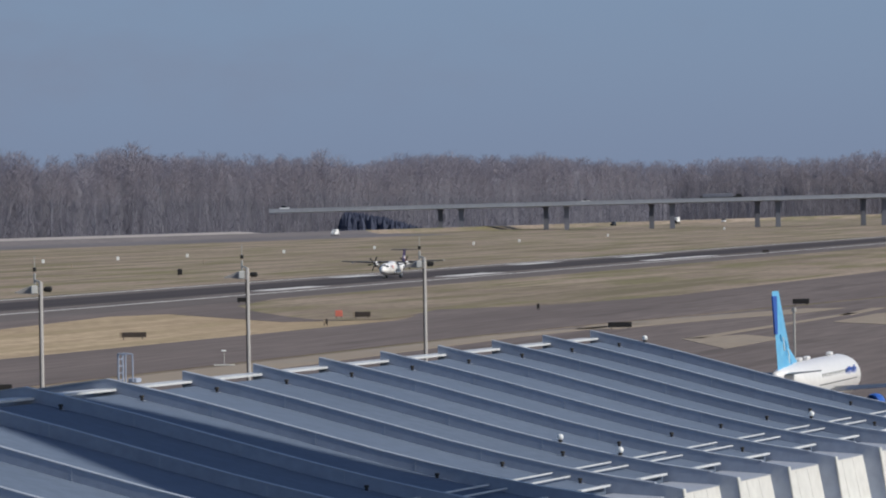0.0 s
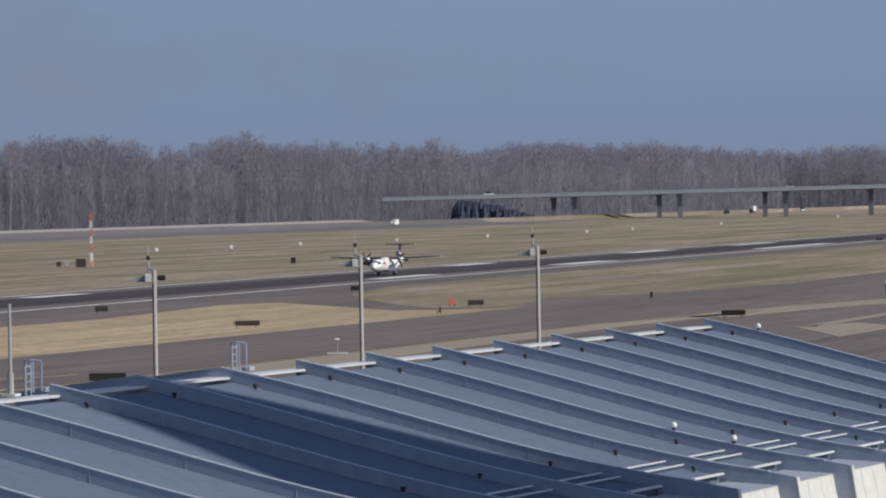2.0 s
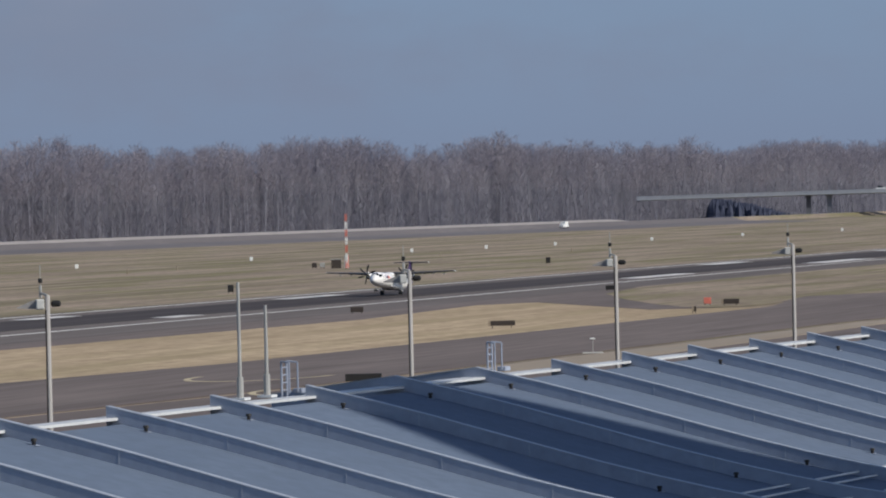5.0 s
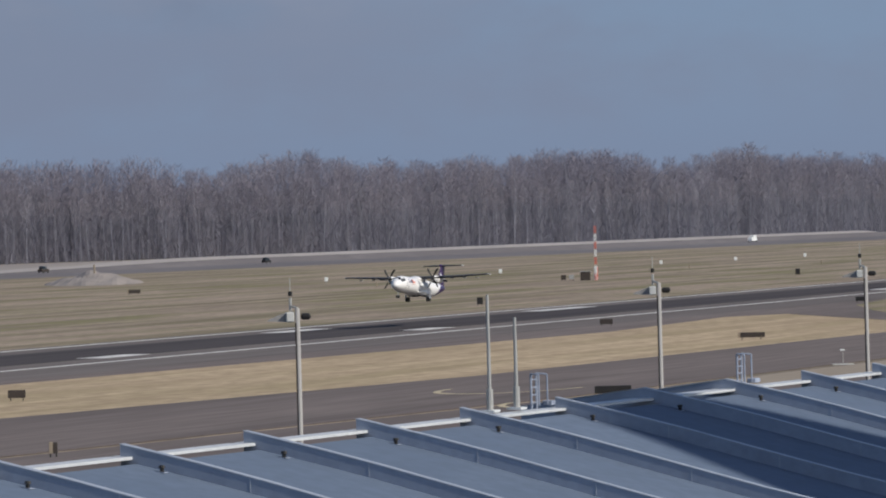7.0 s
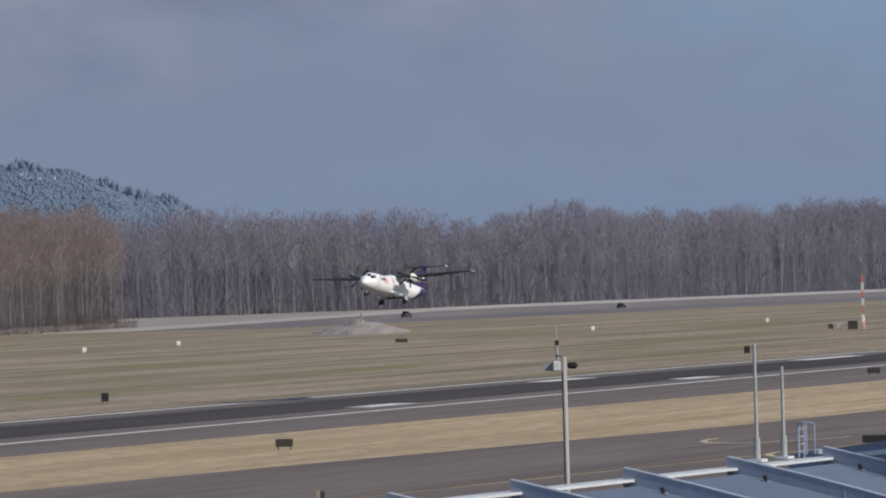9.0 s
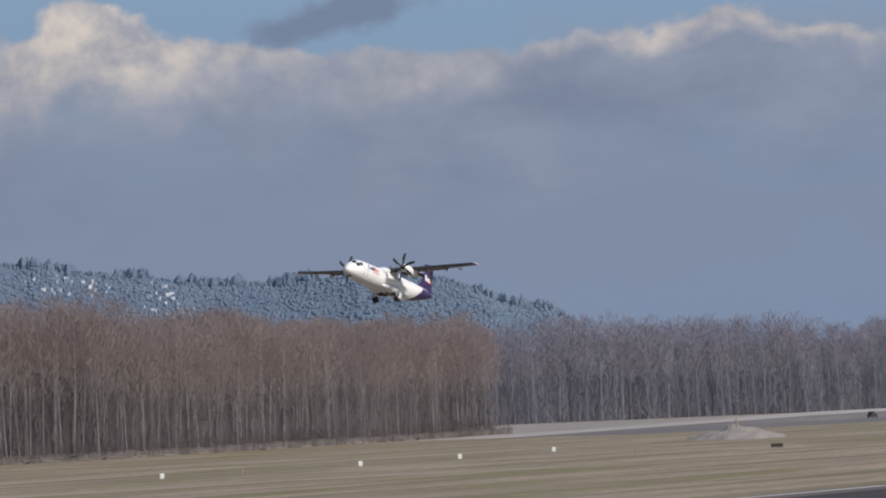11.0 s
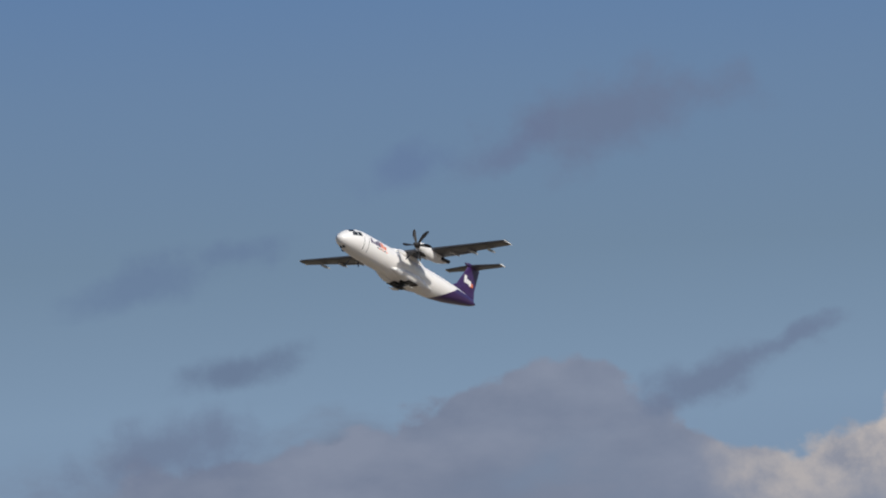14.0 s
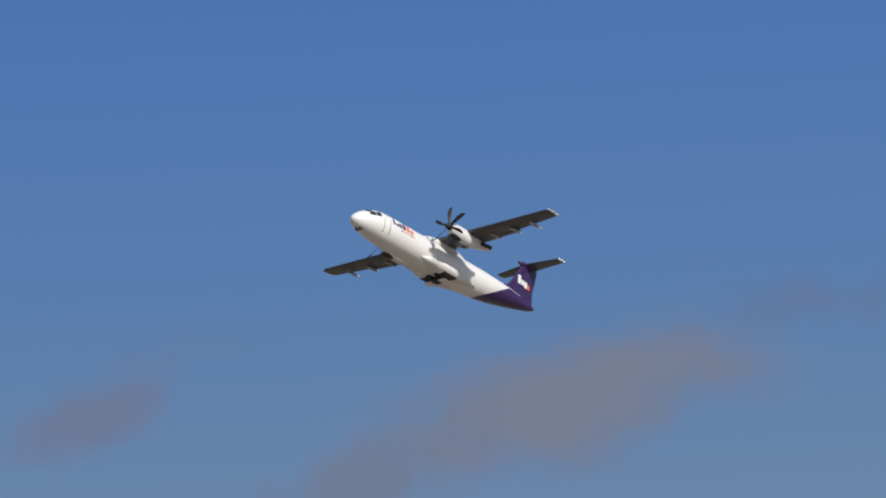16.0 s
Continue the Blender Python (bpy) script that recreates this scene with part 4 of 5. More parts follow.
# ---- small airfield things ----
def stand(x, y, z=0.0, toward=True):
    """A pose on the ground that faces the viewer's side."""
    a = math.atan2(y, x)
    return Matrix.Translation((x, y, z)) @ Matrix.Rotation(a + math.pi / 2, 4, "Z")


def sign(x, y, w, h, mat, label, z=0.05, end=None):
    ob = thing("airfield_sign", label, "sign", stand(x, y, z), group="airfield signs")
    bm = bmesh.new()
    box(bm, (0, 0, 0.35 + h / 2), (w, 0.45, h), bevel=0.05)
    part("panel", bm, mat, ob)
    for x_ in (-w * 0.35, w * 0.35):
        bm = bmesh.new()
        rod(bm, (x_, 0, 0), (x_, 0, 0.4), 0.06, seg=6)
        part("leg", bm, DARK, ob)
    if end:
        bm = bmesh.new()
        box(bm, (w / 2 - 0.18, -0.02, 0.35 + h / 2), (0.36, 0.5, h * 1.05), bevel=0.03)
        part("end_panel", bm, CONCRETE, ob, "tan end panel")
    return ob


sign(768, 223.4, 4.0, 0.75, BROWN, "long dark airfield sign seen from behind", end=1)
sign(893, 223, 1.25, 1.05, RED, "square red airfield sign on short legs")
sign(889, 218, 3.0, 0.85, BROWN, "dark brown airfield sign on straw grass", end=1)
sign(955, 152.9, 3.0, 0.9, DARK, "long black airfield sign beside the apron")
sign(1357, 570, 3.6, 1.0, BROWN, "dark airfield sign in olive grass", end=1, z=0.0)
sign(780, 379.6, 1.15, 1.35, DARK, "black distance marker board beside the runway", z=0.0)
sign(1085, 375.7, 1.25, 1.5, DARK, "black distance marker board beside the runway", z=0.0)
sign(1440, 405, 1.3, 1.6, DARK, "black distance marker board beside the runway", z=0.0)
sign(1034, 278, 2.0, 0.85, DARK, "dark low sign beside the runway edge")
sign(873, 279.6, 2.2, 0.9, BROWN, "weathered brown sign on straw grass")
sign(560, 250, 2.0, 0.9, BROWN, "weathered brown sign on straw grass")
sign(840, 212, 0.7, 0.8, BROWN, "small tan and black marker box", end=1)
sign(940, 198, 0.5, 0.85, DARK, "small black marker box by the taxiway")
sign(1000, 122, 1.4, 0.7, BROWN, "low brown sign on the apron")
sign(1030, 127, 0.9, 0.8, BROWN, "low brown sign on the apron")
sign(424, 186, 0.75, 0.95, BROWN, "small black and tan sign beside the apron", end=1)
sign(1800, 300, 2.2, 0.9, BROWN, "brown sign beside the runway")
sign(797, 155.3, 3.6, 0.8, DARK, "black low barrier behind the roof", z=0.08)
sign(545, 174, 3.9, 0.8, DARK, "black low barrier behind the roof", z=0.13)

marker0 = None
for x, y in ((1114, 626), (1221, 628), (1293, 635), (1380, 648), (1498, 567), (1603, 548), (1752, 541), (1815, 533), (1884, 527), (1985, 517), (2095, 508), (2233, 498), (2340, 501), (2590, 510), (2980, 520)):
    m = stand(x, y)
    if marker0 is None:
        marker0 = thing("white_marker", "small white reflective marker board in the grass", "marker", m, group="grass markers")
        bm = bmesh.new()
        box(bm, (0, 0, 1.2), (1.05, 0.2, 1.25), bevel=0.06)
        part("board", bm, WHITE, marker0)
        bm = bmesh.new()
        rod(bm, (0, 0, 0), (0, 0, 0.65), 0.06, seg=6)
        part("stake", bm, STEEL, marker0)
    else:
        copy_thing(marker0, m)
for x, y in ((1455, 520), (1400, 515), (1700, 470), (1650, 500), (1330, 600), (1180, 640)):
    bm = bmesh.new()
    rod(bm, (x, y, 0), (x, y, 1.4), 0.16, seg=6)
    tagged(part("grass_stake", bm, CONCRETE), "short tan stake in the grass", "stake", group="grass stakes")

# equipment hut with red and white lattice mast
hut = thing("equipment_hut", "small dark hut with red ends on the grass", "hut", stand(1440, 467))
bm = bmesh.new()
box(bm, (0, 0, 1.2), (2.8, 2.4, 2.4), bevel=0.06)
part("wall", bm, BROWN, hut)
bm = bmesh.new()
box(bm, (0, 0, 2.5), (3.1, 2.7, 0.2), bevel=0.05)
part("roof", bm, STEEL, hut)
bm = bmesh.new()
box(bm, (0.75, -1.23, 1.1), (0.9, 0.08, 2.0))
part("door", bm, RED, hut, "red door")
for x_, w in ((-6.2, 1.4), (-3.9, 1.4)):
    sign(1440 + x_ * 0.31, 467 - x_ * 0.95, w, 1.3, STEEL if x_ > -5 else BROWN, "grey equipment cabinet beside the hut", z=0.0)
lm = thing("lattice_mast", "red and white lattice antenna mast on the grass", "mast", stand(1428, 460))
for k in range(7):
    z0, z1 = k * 2.2, (k + 1) * 2.2
    bm = bmesh.new()
    w = 0.34
    cs = [(w * math.cos(b), w * math.sin(b)) for b in (0.5, 2.6, 4.7)]
    for (ax, ay), (bx, by) in zip(cs, cs[1:] + cs[:1]):
        rod(bm, (ax, ay, z0), (ax, ay, z1), 0.06, seg=5)
        rod(bm, (ax, ay, z0), (bx, by, z1), 0.035, seg=4)
        rod(bm, (bx, by, z0), (ax, ay, z1), 0.035, seg=4)
    part("mast_section", bm, RED if k % 2 == 0 else WHITE, lm, "red painted section" if k % 2 == 0 else "white painted section")
bm = bmesh.new()
box(bm, (0.1, -0.3, 2.0), (1.0, 0.3, 3.6), bevel=0.05)
part("panel", bm, WHITE, lm, "white and red warning panel")
bm = bmesh.new()
box(bm, (-0.42, -0.36, 2.0), (0.3, 0.3, 3.6), bevel=0.03)
part("stripe_panel", bm, RED, lm)
# windsock-like weather post behind the roof
wp = thing("weather_post", "small white weather sensor on a pale plinth", "sensor", stand(640, 174.5, 0.13))
bm = bmesh.new()
rod(bm, (0, 0, 0), (0, 0, 1.7), 0.05, seg=6)
part("pole", bm, STEEL, wp)
bm = bmesh.new()
box(bm, (0.05, 0, 1.8), (0.6, 0.25, 0.2), bevel=0.04)
part("head", bm, WHITE, wp)
bm = bmesh.new()
box(bm, (0, 0, 0.06), (2.6, 0.8, 0.12))
part("plinth", bm, FASCIA, wp)
# grassy mound
bm = bmesh.new()
bmesh.ops.create_grid(bm, x_segments=24, y_segments=12, size=1)
for v in bm.verts:
    r = math.hypot(v.co.x, v.co.y)
    v.co = Vector((v.co.x * 17, v.co.y * 50, max(0, 1 - r) ** 0.8 * 5.0 + noise.noise(v.co * 4) * 0.9 - 0.5))
mound = tagged(part("mound", bm, BEACH), "low rough gravel mound with a pale post", "mound", kind="structure")
mound.matrix_basis = stand(1610, 690)
bm = bmesh.new()
rod(bm, (1596, 684, 3), (1596, 684, 6.4), 0.3, seg=6)
tagged(part("mound_post", bm, CONCRETE), "pale short post on the mound", "post")


# ---- bridge over the river ----
bridge = thing("river_bridge", "long low concrete twin highway bridge on paired piers", "bridge", Matrix.Translation((0, 0, 0)))
BA = Vector((3193, 840, 0))
BB = Vector((3330, 130, 0))
BD = (BB - BA).normalized()
BN = Vector((BD.y, -BD.x, 0))
bl = (BB - BA).length


def deck_z(s):
    return 14.9 + 4.0 * min(1.0, max(0.0, s) / 420)


for off in (0.0, 22.0):
    bm = bmesh.new()
    rings = []
    for i in range(33):
        s_ = bl * i / 32
        c = BA + BD * s_ + (-BN if BN.x < 0 else BN) * off
        z = deck_z(s_)
        nn = BN if BN.x > 0 else -BN
        rings.append([c + nn * w + Vector((0, 0, z + h)) for w, h in ((-7, -1.4), (-7, -0.2), (-7.1, 0.9), (-6.8, 0.9), (-6.7, -0.2), (6.7, -0.2), (6.8, 0.9), (7.1, 0.9), (7, -1.4), (5, -1.9), (-5, -1.9))])
    loft(bm, rings)
    part("deck", bm, BRIDGE, bridge)
    nn = BN if BN.x > 0 else -BN
    for j in range(6):
        w = ray((12.7 if off == 0 else 12.92) - 1.125 * j, 0)
        o = BA + nn * off
        s_ = (o.y * w.x - o.x * w.y) / (BD.x * w.y - BD.y * w.x)
        c = o + BD * s_
        bm = bmesh.new()
        z = deck_z(s_) - 1.8
        m = Matrix(((BD.x, BN.x, 0, c.x), (BD.y, BN.y, 0, c.y), (0, 0, 1, 0), (0, 0, 0, 1)))
        loft(bm, [[m @ Vector((x, y, zz)) for x, y in ((-w, -3), (w, -3), (w, 3), (-w, 3))] for w, zz in ((1.5, -1), (1.4, z - 2), (2.0, z - 0.6), (2.0, z))])
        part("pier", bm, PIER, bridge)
# dark cone clump standing in for the shaded abutment slope under the bridge's end
rng = np.random.default_rng(8)
bm = bmesh.new()
for i in range(700):
    t = rng.random()
    a = 13.95 - 0.75 * t + 0.03 * rng.normal()
    p = ray(a, 0) * (3430 + 60 * rng.random())
    h = (5 + 6 * rng.random()) * (1.3 - 0.95 * t ** 1.5)
    w0 = rng.random() * 6
    for lo_, hi_, r in ((0.0, 0.65, 0.34), (0.3, 1.0, 0.24)):
        tip = bm.verts.new((p.x, p.y, h * hi_))
        ring = [bm.verts.new((p.x + math.cos(w0 + j * 1.257) * h * r, p.y + math.sin(w0 + j * 1.257) * h * r, h * lo_)) for j in range(5)]
        for j in range(5):
            bm.faces.new((ring[j], ring[(j + 1) % 5], tip))
tagged(part("bridge_end_shade", bm, SLOPE_SHADE), "dark cones standing in for the shaded slope below the bridge end", "trees", kind="stuff")


# ---- road vehicles ----
def vehicle(name, label, category, body, mat, cab=None, load=None):
    """A road vehicle that faces +x: body length, width, height."""
    ob = thing(name, label, category)
    ln, w, h = body
    bm = bmesh.new()
    box(bm, (0, 0, 0.45 + h * 0.28), (ln, w, h * 0.5), bevel=0.15)
    part("body", bm, mat, ob)
    bm = bmesh.new()
    c0, c1 = cab or (-ln * 0.32, ln * 0.2)
    loft(bm, [[(c0, -w * 0.48, 0.45 + h * 0.5), (c1, -w * 0.48, 0.45 + h * 0.5), (c1, w * 0.48, 0.45 + h * 0.5), (c0, w * 0.48, 0.45 + h * 0.5)],
              [(c0 + 0.25, -w * 0.42, 0.35 + h), (c1 - 0.5, -w * 0.42, 0.35 + h), (c1 - 0.5, w * 0.42, 0.35 + h), (c0 + 0.25, w * 0.42, 0.35 + h)]])
    part("cabin", bm, GLASS if load is None else mat, ob)
    if load:
        bm = bmesh.new()
        box(bm, load[0], load[1], bevel=0.12)
        part("cargo_box", bm, load[2], ob)
    for sx in (-0.32, 0.34):
        for sy in (-1, 1):
            bm = bmesh.new()
            rod(bm, (ln * sx, sy * w * 0.42, 0.42), (ln * sx, sy * w * 0.52, 0.42), 0.42, seg=12)
            part("wheel", bm, BLACKP, ob)
    return ob


truck_a = vehicle("service_truck", "white service truck on the levee road", "truck", (7.0, 2.4, 2.2), WHITE, (1.6, 3.3), ((-1.0, 0, 2.2), (4.2, 2.3, 2.4), WHITE))
truck_b = vehicle("box_truck", "white box truck with a tall body", "truck", (9.0, 2.5, 2.4), DARK, (2.6, 4.4), ((-1.2, 0, 2.9), (6.4, 2.5, 3.6), WHITE))
van = vehicle("white_van", "small white van on the levee road", "van", (5.2, 2.0, 2.2), WHITE)
dark_car = vehicle("dark_car", "dark parked car at the levee road", "car", (6.5, 2.2, 2.4), DARK)
car_p = vehicle("dark_pickup", "dark brown pickup driving along the levee", "pickup", (5.6, 2.0, 2.3), BROWN)
car_m = vehicle("dark_suv", "dark car driving along the levee", "car", (5.0, 2.0, 2.0), DARK)
bridge_truck = vehicle("highway_truck", "long dark truck crossing the bridge", "truck", (26.0, 2.6, 3.0), DARK, (9, 12.5), ((-2.0, 0, 2.5), (19, 2.6, 2.4), PIER))
bridge_car = vehicle("highway_car", "pale car crossing the bridge", "car", (5.0, 2.0, 1.9), WHITE)
bridge_car2 = vehicle("highway_van", "white van crossing the bridge", "van", (6.0, 2.2, 2.6), WHITE)


# ---- parked jet ----
jet_at = Vector((446.5, 73.1, 0))
jet = thing("parked_jet", "parked white airliner with a blue patterned tail", "aircraft", Matrix.Translation((jet_at.x, jet_at.y, 0.08)) @ Matrix.Rotation(radians(-0.6), 4, "Z"))
bm = bmesh.new()
loft(bm, [ellipse(x, z, r, r * 1.04, 20) for x, z, r in ((34, 3.3, 0.15), (33.6, 3.4, 0.7), (32.6, 3.6, 1.25), (30.8, 3.8, 1.7), (28.5, 3.9, 1.8), (8, 3.9, 1.8), (4, 4.1, 1.55), (0, 4.5, 1.0), (-4, 4.9, 0.3))])
part("fuselage", bm, SKIN, jet, "white painted fuselage", smooth=True)
bm = bmesh.new()
loft(bm, [[(8.0, 0, 5.5), (1.5, -0.2, 5.3), (-2.4, 0, 5.2), (1.5, 0.2, 5.3)], [(3.4, 0, 7.0), (0.4, -0.17, 7.0), (-3.0, 0, 7.0), (0.4, 0.17, 7.0)], [(-1.6, 0, 12.0), (-2.6, -0.1, 12.0), (-4.8, 0, 12.0), (-2.6, 0.1, 12.0)]])
fin = part("fin", bm, BLUE2, jet, "light blue tail fin")
bm = bmesh.new()
loft(bm, [[(-3.0, 0, 8.4), (-3.1, 0.16, 8.4), (-3.7, 0.07, 8.4), (-3.7, -0.07, 8.4), (-3.1, -0.16, 8.4)], [(-2.6, 0, 11.6), (-3.2, 0.14, 11.6), (-4.8, 0.05, 11.6), (-4.8, -0.05, 11.6), (-3.2, -0.14, 11.6)]])
part("fin_band", bm, BLUE1, fin, "deep blue band")
for i in range(9):
    bm = bmesh.new()
    z0 = 5.5 + 0.28 * i
    x0 = 3.4 - 0.42 * i - 0.7 * (i % 3)
    loft(bm, [[(x0, -0.2, z0), (x0 + 0.22, -0.2, z0), (x0 + 0.22, 0.2, z0), (x0, 0.2, z0)], [(x0 - 0.5, -0.2, z0 + 0.6), (x0 - 0.28, -0.2, z0 + 0.6), (x0 - 0.28, 0.2, z0 + 0.6), (x0 - 0.5, 0.2, z0 + 0.6)]])
    part("fin_streak", bm, WHITE if i % 2 else BLUE2, fin)
for sy in (-1, 1):
    bm = bmesh.new()
    loft(bm, [[(19.5, sy * 1.6, 3.0), (17, sy * 1.6, 3.3), (12.5, sy * 1.6, 3.0), (17, sy * 1.6, 2.85)], [(12.5, sy * 15.5, 4.0), (11.8, sy * 15.5, 4.1), (10.6, sy * 15.5, 4.0), (11.8, sy * 15.5, 3.95)]])
    part("wing", bm, GREYP, jet, "grey wing")
    bm = bmesh.new()
    loft(bm, [ellipse(x, 1.75, r, r, 16, sy * 4.8) for x, r in ((20.2, 0.65), (19.8, 0.8), (18.5, 0.85), (16.5, 0.6))])
    part("engine", bm, BLUE1, jet, "blue engine cowling", smooth=True)
    bm = bmesh.new()
    loft(bm, [[(0.5, sy * 0.6, 5.0), (-1, sy * 0.6, 5.1), (-2.6, sy * 0.6, 5.0), (-1, sy * 0.6, 4.92)], [(-1.6, sy * 3.6, 5.3), (-2.2, sy * 3.6, 5.35), (-3.2, sy * 3.6, 5.3), (-2.2, sy * 3.6, 5.25)]])
    part("tailplane", bm, GREYP, jet)
    bm = bmesh.new()
    rod(bm, (15.5, sy * 2.4, 0.45), (15.5, sy * 2.9, 0.45), 0.5, seg=14)
    rod(bm, (15.5, sy * 2.4, 0.45), (15.5, sy * 2.2, 2.8), 0.12, seg=8)
    part("main_wheel", bm, BLACKP, jet)
    for i in range(16):
        bm = bmesh.new()
        box(bm, (10 + i * 1.1, sy * 1.715, 4.45), (0.24, 0.05, 0.32))
        part("cabin_window", bm, GLASS, jet)
    bm = bmesh.new()
    box(bm, (18.0, sy * 1.8, 3.7), (20, 0.03, 0.06))
    part("stripe", bm, GREYP, jet)
    for i in range(7):
        bm = bmesh.new()
        box(bm, (22.5 + i * 0.85, sy * 1.735, 4.42 + 0.06 * (i % 2)), (0.4, 0.06, 0.45 + 0.15 * (i % 3)))
        part("lettering_bar", bm, BLUE1, jet)
bm = bmesh.new()
rod(bm, (30.5, -0.2, 0.35), (30.5, 0.2, 0.35), 0.36, seg=12)
rod(bm, (30.5, 0, 0.35), (30.5, 0, 2.3), 0.1, seg=8)
part("nose_wheel", bm, BLACKP, jet)
bm = bmesh.new()
loft(bm, [[(32.3, y, 4.6 - abs(y) * 0.25) for y in (-0.9, -0.3, 0.3, 0.9)] + [(32.1, 0.9, 4.3), (32.75, 0.3, 4.25), (32.75, -0.3, 4.25), (32.1, -0.9, 4.3)],
          [(31.7, y, 5.15 - abs(y) * 0.3) for y in (-0.8, -0.3, 0.3, 0.8)] + [(31.6, 0.8, 4.4), (31.6, 0.3, 4.4), (31.6, -0.3, 4.4), (31.6, -0.8, 4.4)]])
part("windscreen", bm, GLASS, jet)
for x_ in (8, 12, 24):
    bm = bmesh.new()
    box(bm, (x_, 0, 5.95), (1.2, 0.5, 0.3), bevel=0.1)
    part("antenna_fairing", bm, SKIN, jet)
# lamp post near the tail
lp = ray(9.17, 0) * 560
bm = bmesh.new()
rod(bm, (lp.x, lp.y, 0.08), (lp.x, lp.y, 7.9), 0.12, seg=8)
rod(bm, (lp.x, lp.y, 7.9), (lp.x, lp.y, 8.35), 0.25, seg=10)
tagged(part("lamp_post", bm, STEEL), "short pale apron lamp post by the jet", "lamp post")


# ---- turboprop ----
LIVERY, n, l = material("white_and_purple_livery")
pb = n["Principled BSDF"]
tc = n.new("ShaderNodeTexCoord")
sp = n.new("ShaderNodeSeparateXYZ")
l.new(tc.outputs["Object"], sp.inputs[0])
md = n.new("ShaderNodeMath")
md.operation = "MULTIPLY_ADD"
l.new(sp.outputs[2], md.inputs[0])
md.inputs[1].default_value, md.inputs[2].default_value = -1.75, -20.2
sb = n.new("ShaderNodeMath")
sb.operation = "GREATER_THAN"
l.new(md.outputs[0], sb.inputs[0])
l.new(sp.outputs[0], sb.inputs[1])
f1 = noise_at(n, l, 0.6, (0.4, 1, 1))
skin_c = mixed(n, l, ramp(n, l, f1, 0.35, 0.7), (0.84, 0.82, 0.795), (0.79, 0.77, 0.745))
pur_c = mixed(n, l, ramp(n, l, f1, 0.35, 0.7), (0.035, 0.014, 0.08), (0.044, 0.018, 0.095))
l.new(mixed(n, l, sb.outputs[0], skin_c, pur_c), pb.inputs["Base Color"])
pb.inputs["Roughness"].default_value = 0.3

plane = thing("turboprop_aircraft", "white twin-turboprop cargo aircraft with a purple tail taking off", "aircraft")
bm = bmesh.new()
SECT = [(0.0, -0.38, 0.06, 0.06), (-0.15, -0.36, 0.32, 0.3), (-0.5, -0.3, 0.62, 0.58), (-1.0, -0.2, 0.88, 0.84), (-1.7, -0.1, 1.1, 1.08), (-2.6, 0.0, 1.28, 1.28), (-3.6, 0.0, 1.4, 1.39), (-4.6, 0.0, 1.43, 1.42),
        (-16.5, 0.0, 1.43, 1.42), (-18.5, 0.08, 1.36, 1.32), (-20.5, 0.22, 1.2, 1.14), (-22.5, 0.4, 0.95, 0.9), (-24.3, 0.55, 0.66, 0.64), (-25.8, 0.68, 0.36, 0.38), (-26.5, 0.74, 0.12, 0.16)]
SECT = [(x, z, a * 1.035, b * 1.045) for x, z, a, b in SECT]
loft(bm, [ellipse(x, z, a, b, 28) for x, z, a, b in SECT])
part("fuselage", bm, LIVERY, plane, "white fuselage fading into a purple tail", smooth=True)


def skin(x, ang, k=1.012):
    """A point on the fuselage skin, ang degrees up from the side."""
    for (xa, za, aa, ba), (xb, zb, ab, bb) in zip(SECT, SECT[1:]):
        if xb <= x <= xa:
            f = (x - xa) / (xb - xa)
            z, a, b = za + (zb - za) * f, aa + (ab - aa) * f, ba + (bb - ba) * f
            return (x, k * a * math.cos(radians(ang)), z + k * b * math.sin(radians(ang)))
    return (x, 0, 0)


def patch(x0, x1, a0, a1, mat, name, parent, label="", slant=0.0):
    """A thin plate that follows the fuselage between two stations and two angles."""
    bm = bmesh.new()
    na, nx = 4, 4
    top, low = [], []
    for k, out in ((1.014, top), (0.985, low)):
        for i in range(nx + 1):
            row = []
            for q in range(na + 1):
                f = q / na
                row.append(bm.verts.new(skin(x0 + (x1 - x0) * i / nx + slant * f, a0 + (a1 - a0) * f, k)))
            out.append(row)
    for rows_ in (top, low):
        for i in range(nx):
            for q in range(na):
                bm.faces.new((rows_[i][q], rows_[i + 1][q], rows_[i + 1][q + 1], rows_[i][q + 1]))
    for i in range(nx):
        for q in (0, na):
            bm.faces.new((top[i][q], top[i + 1][q], low[i + 1][q], low[i][q]))
    for q in range(na):
        for i in (0, nx):
            bm.faces.new((top[i][q], top[i][q + 1], low[i][q + 1], low[i][q]))
    return part(name, bm, mat, parent, label)


for a0, a1, x0, x1 in ((52, 87, -1.2, -1.95), (93, 128, -1.2, -1.95), (22, 48, -1.45, -2.15), (132, 158, -1.45, -2.15), (22, 46, -2.25, -2.75), (134, 158, -2.25, -2.75)):
    patch(x0, x1, a0, a1, GLASS, "cockpit_window", plane, "dark cockpit window", -0.25 if a0 in (52, 93) else 0.0)
# wing: straight centre, tapered outer panels
bm = bmesh.new()


def foil(y, xl, chord, z, thick):
    pts = [(0, 0), (0.06, 0.5), (0.25, 0.75), (0.55, 0.55), (1, 0.03), (0.55, -0.3), (0.25, -0.4), (0.06, -0.28)]
    return [(xl - c * chord, y, z + t * thick) for c, t in pts]


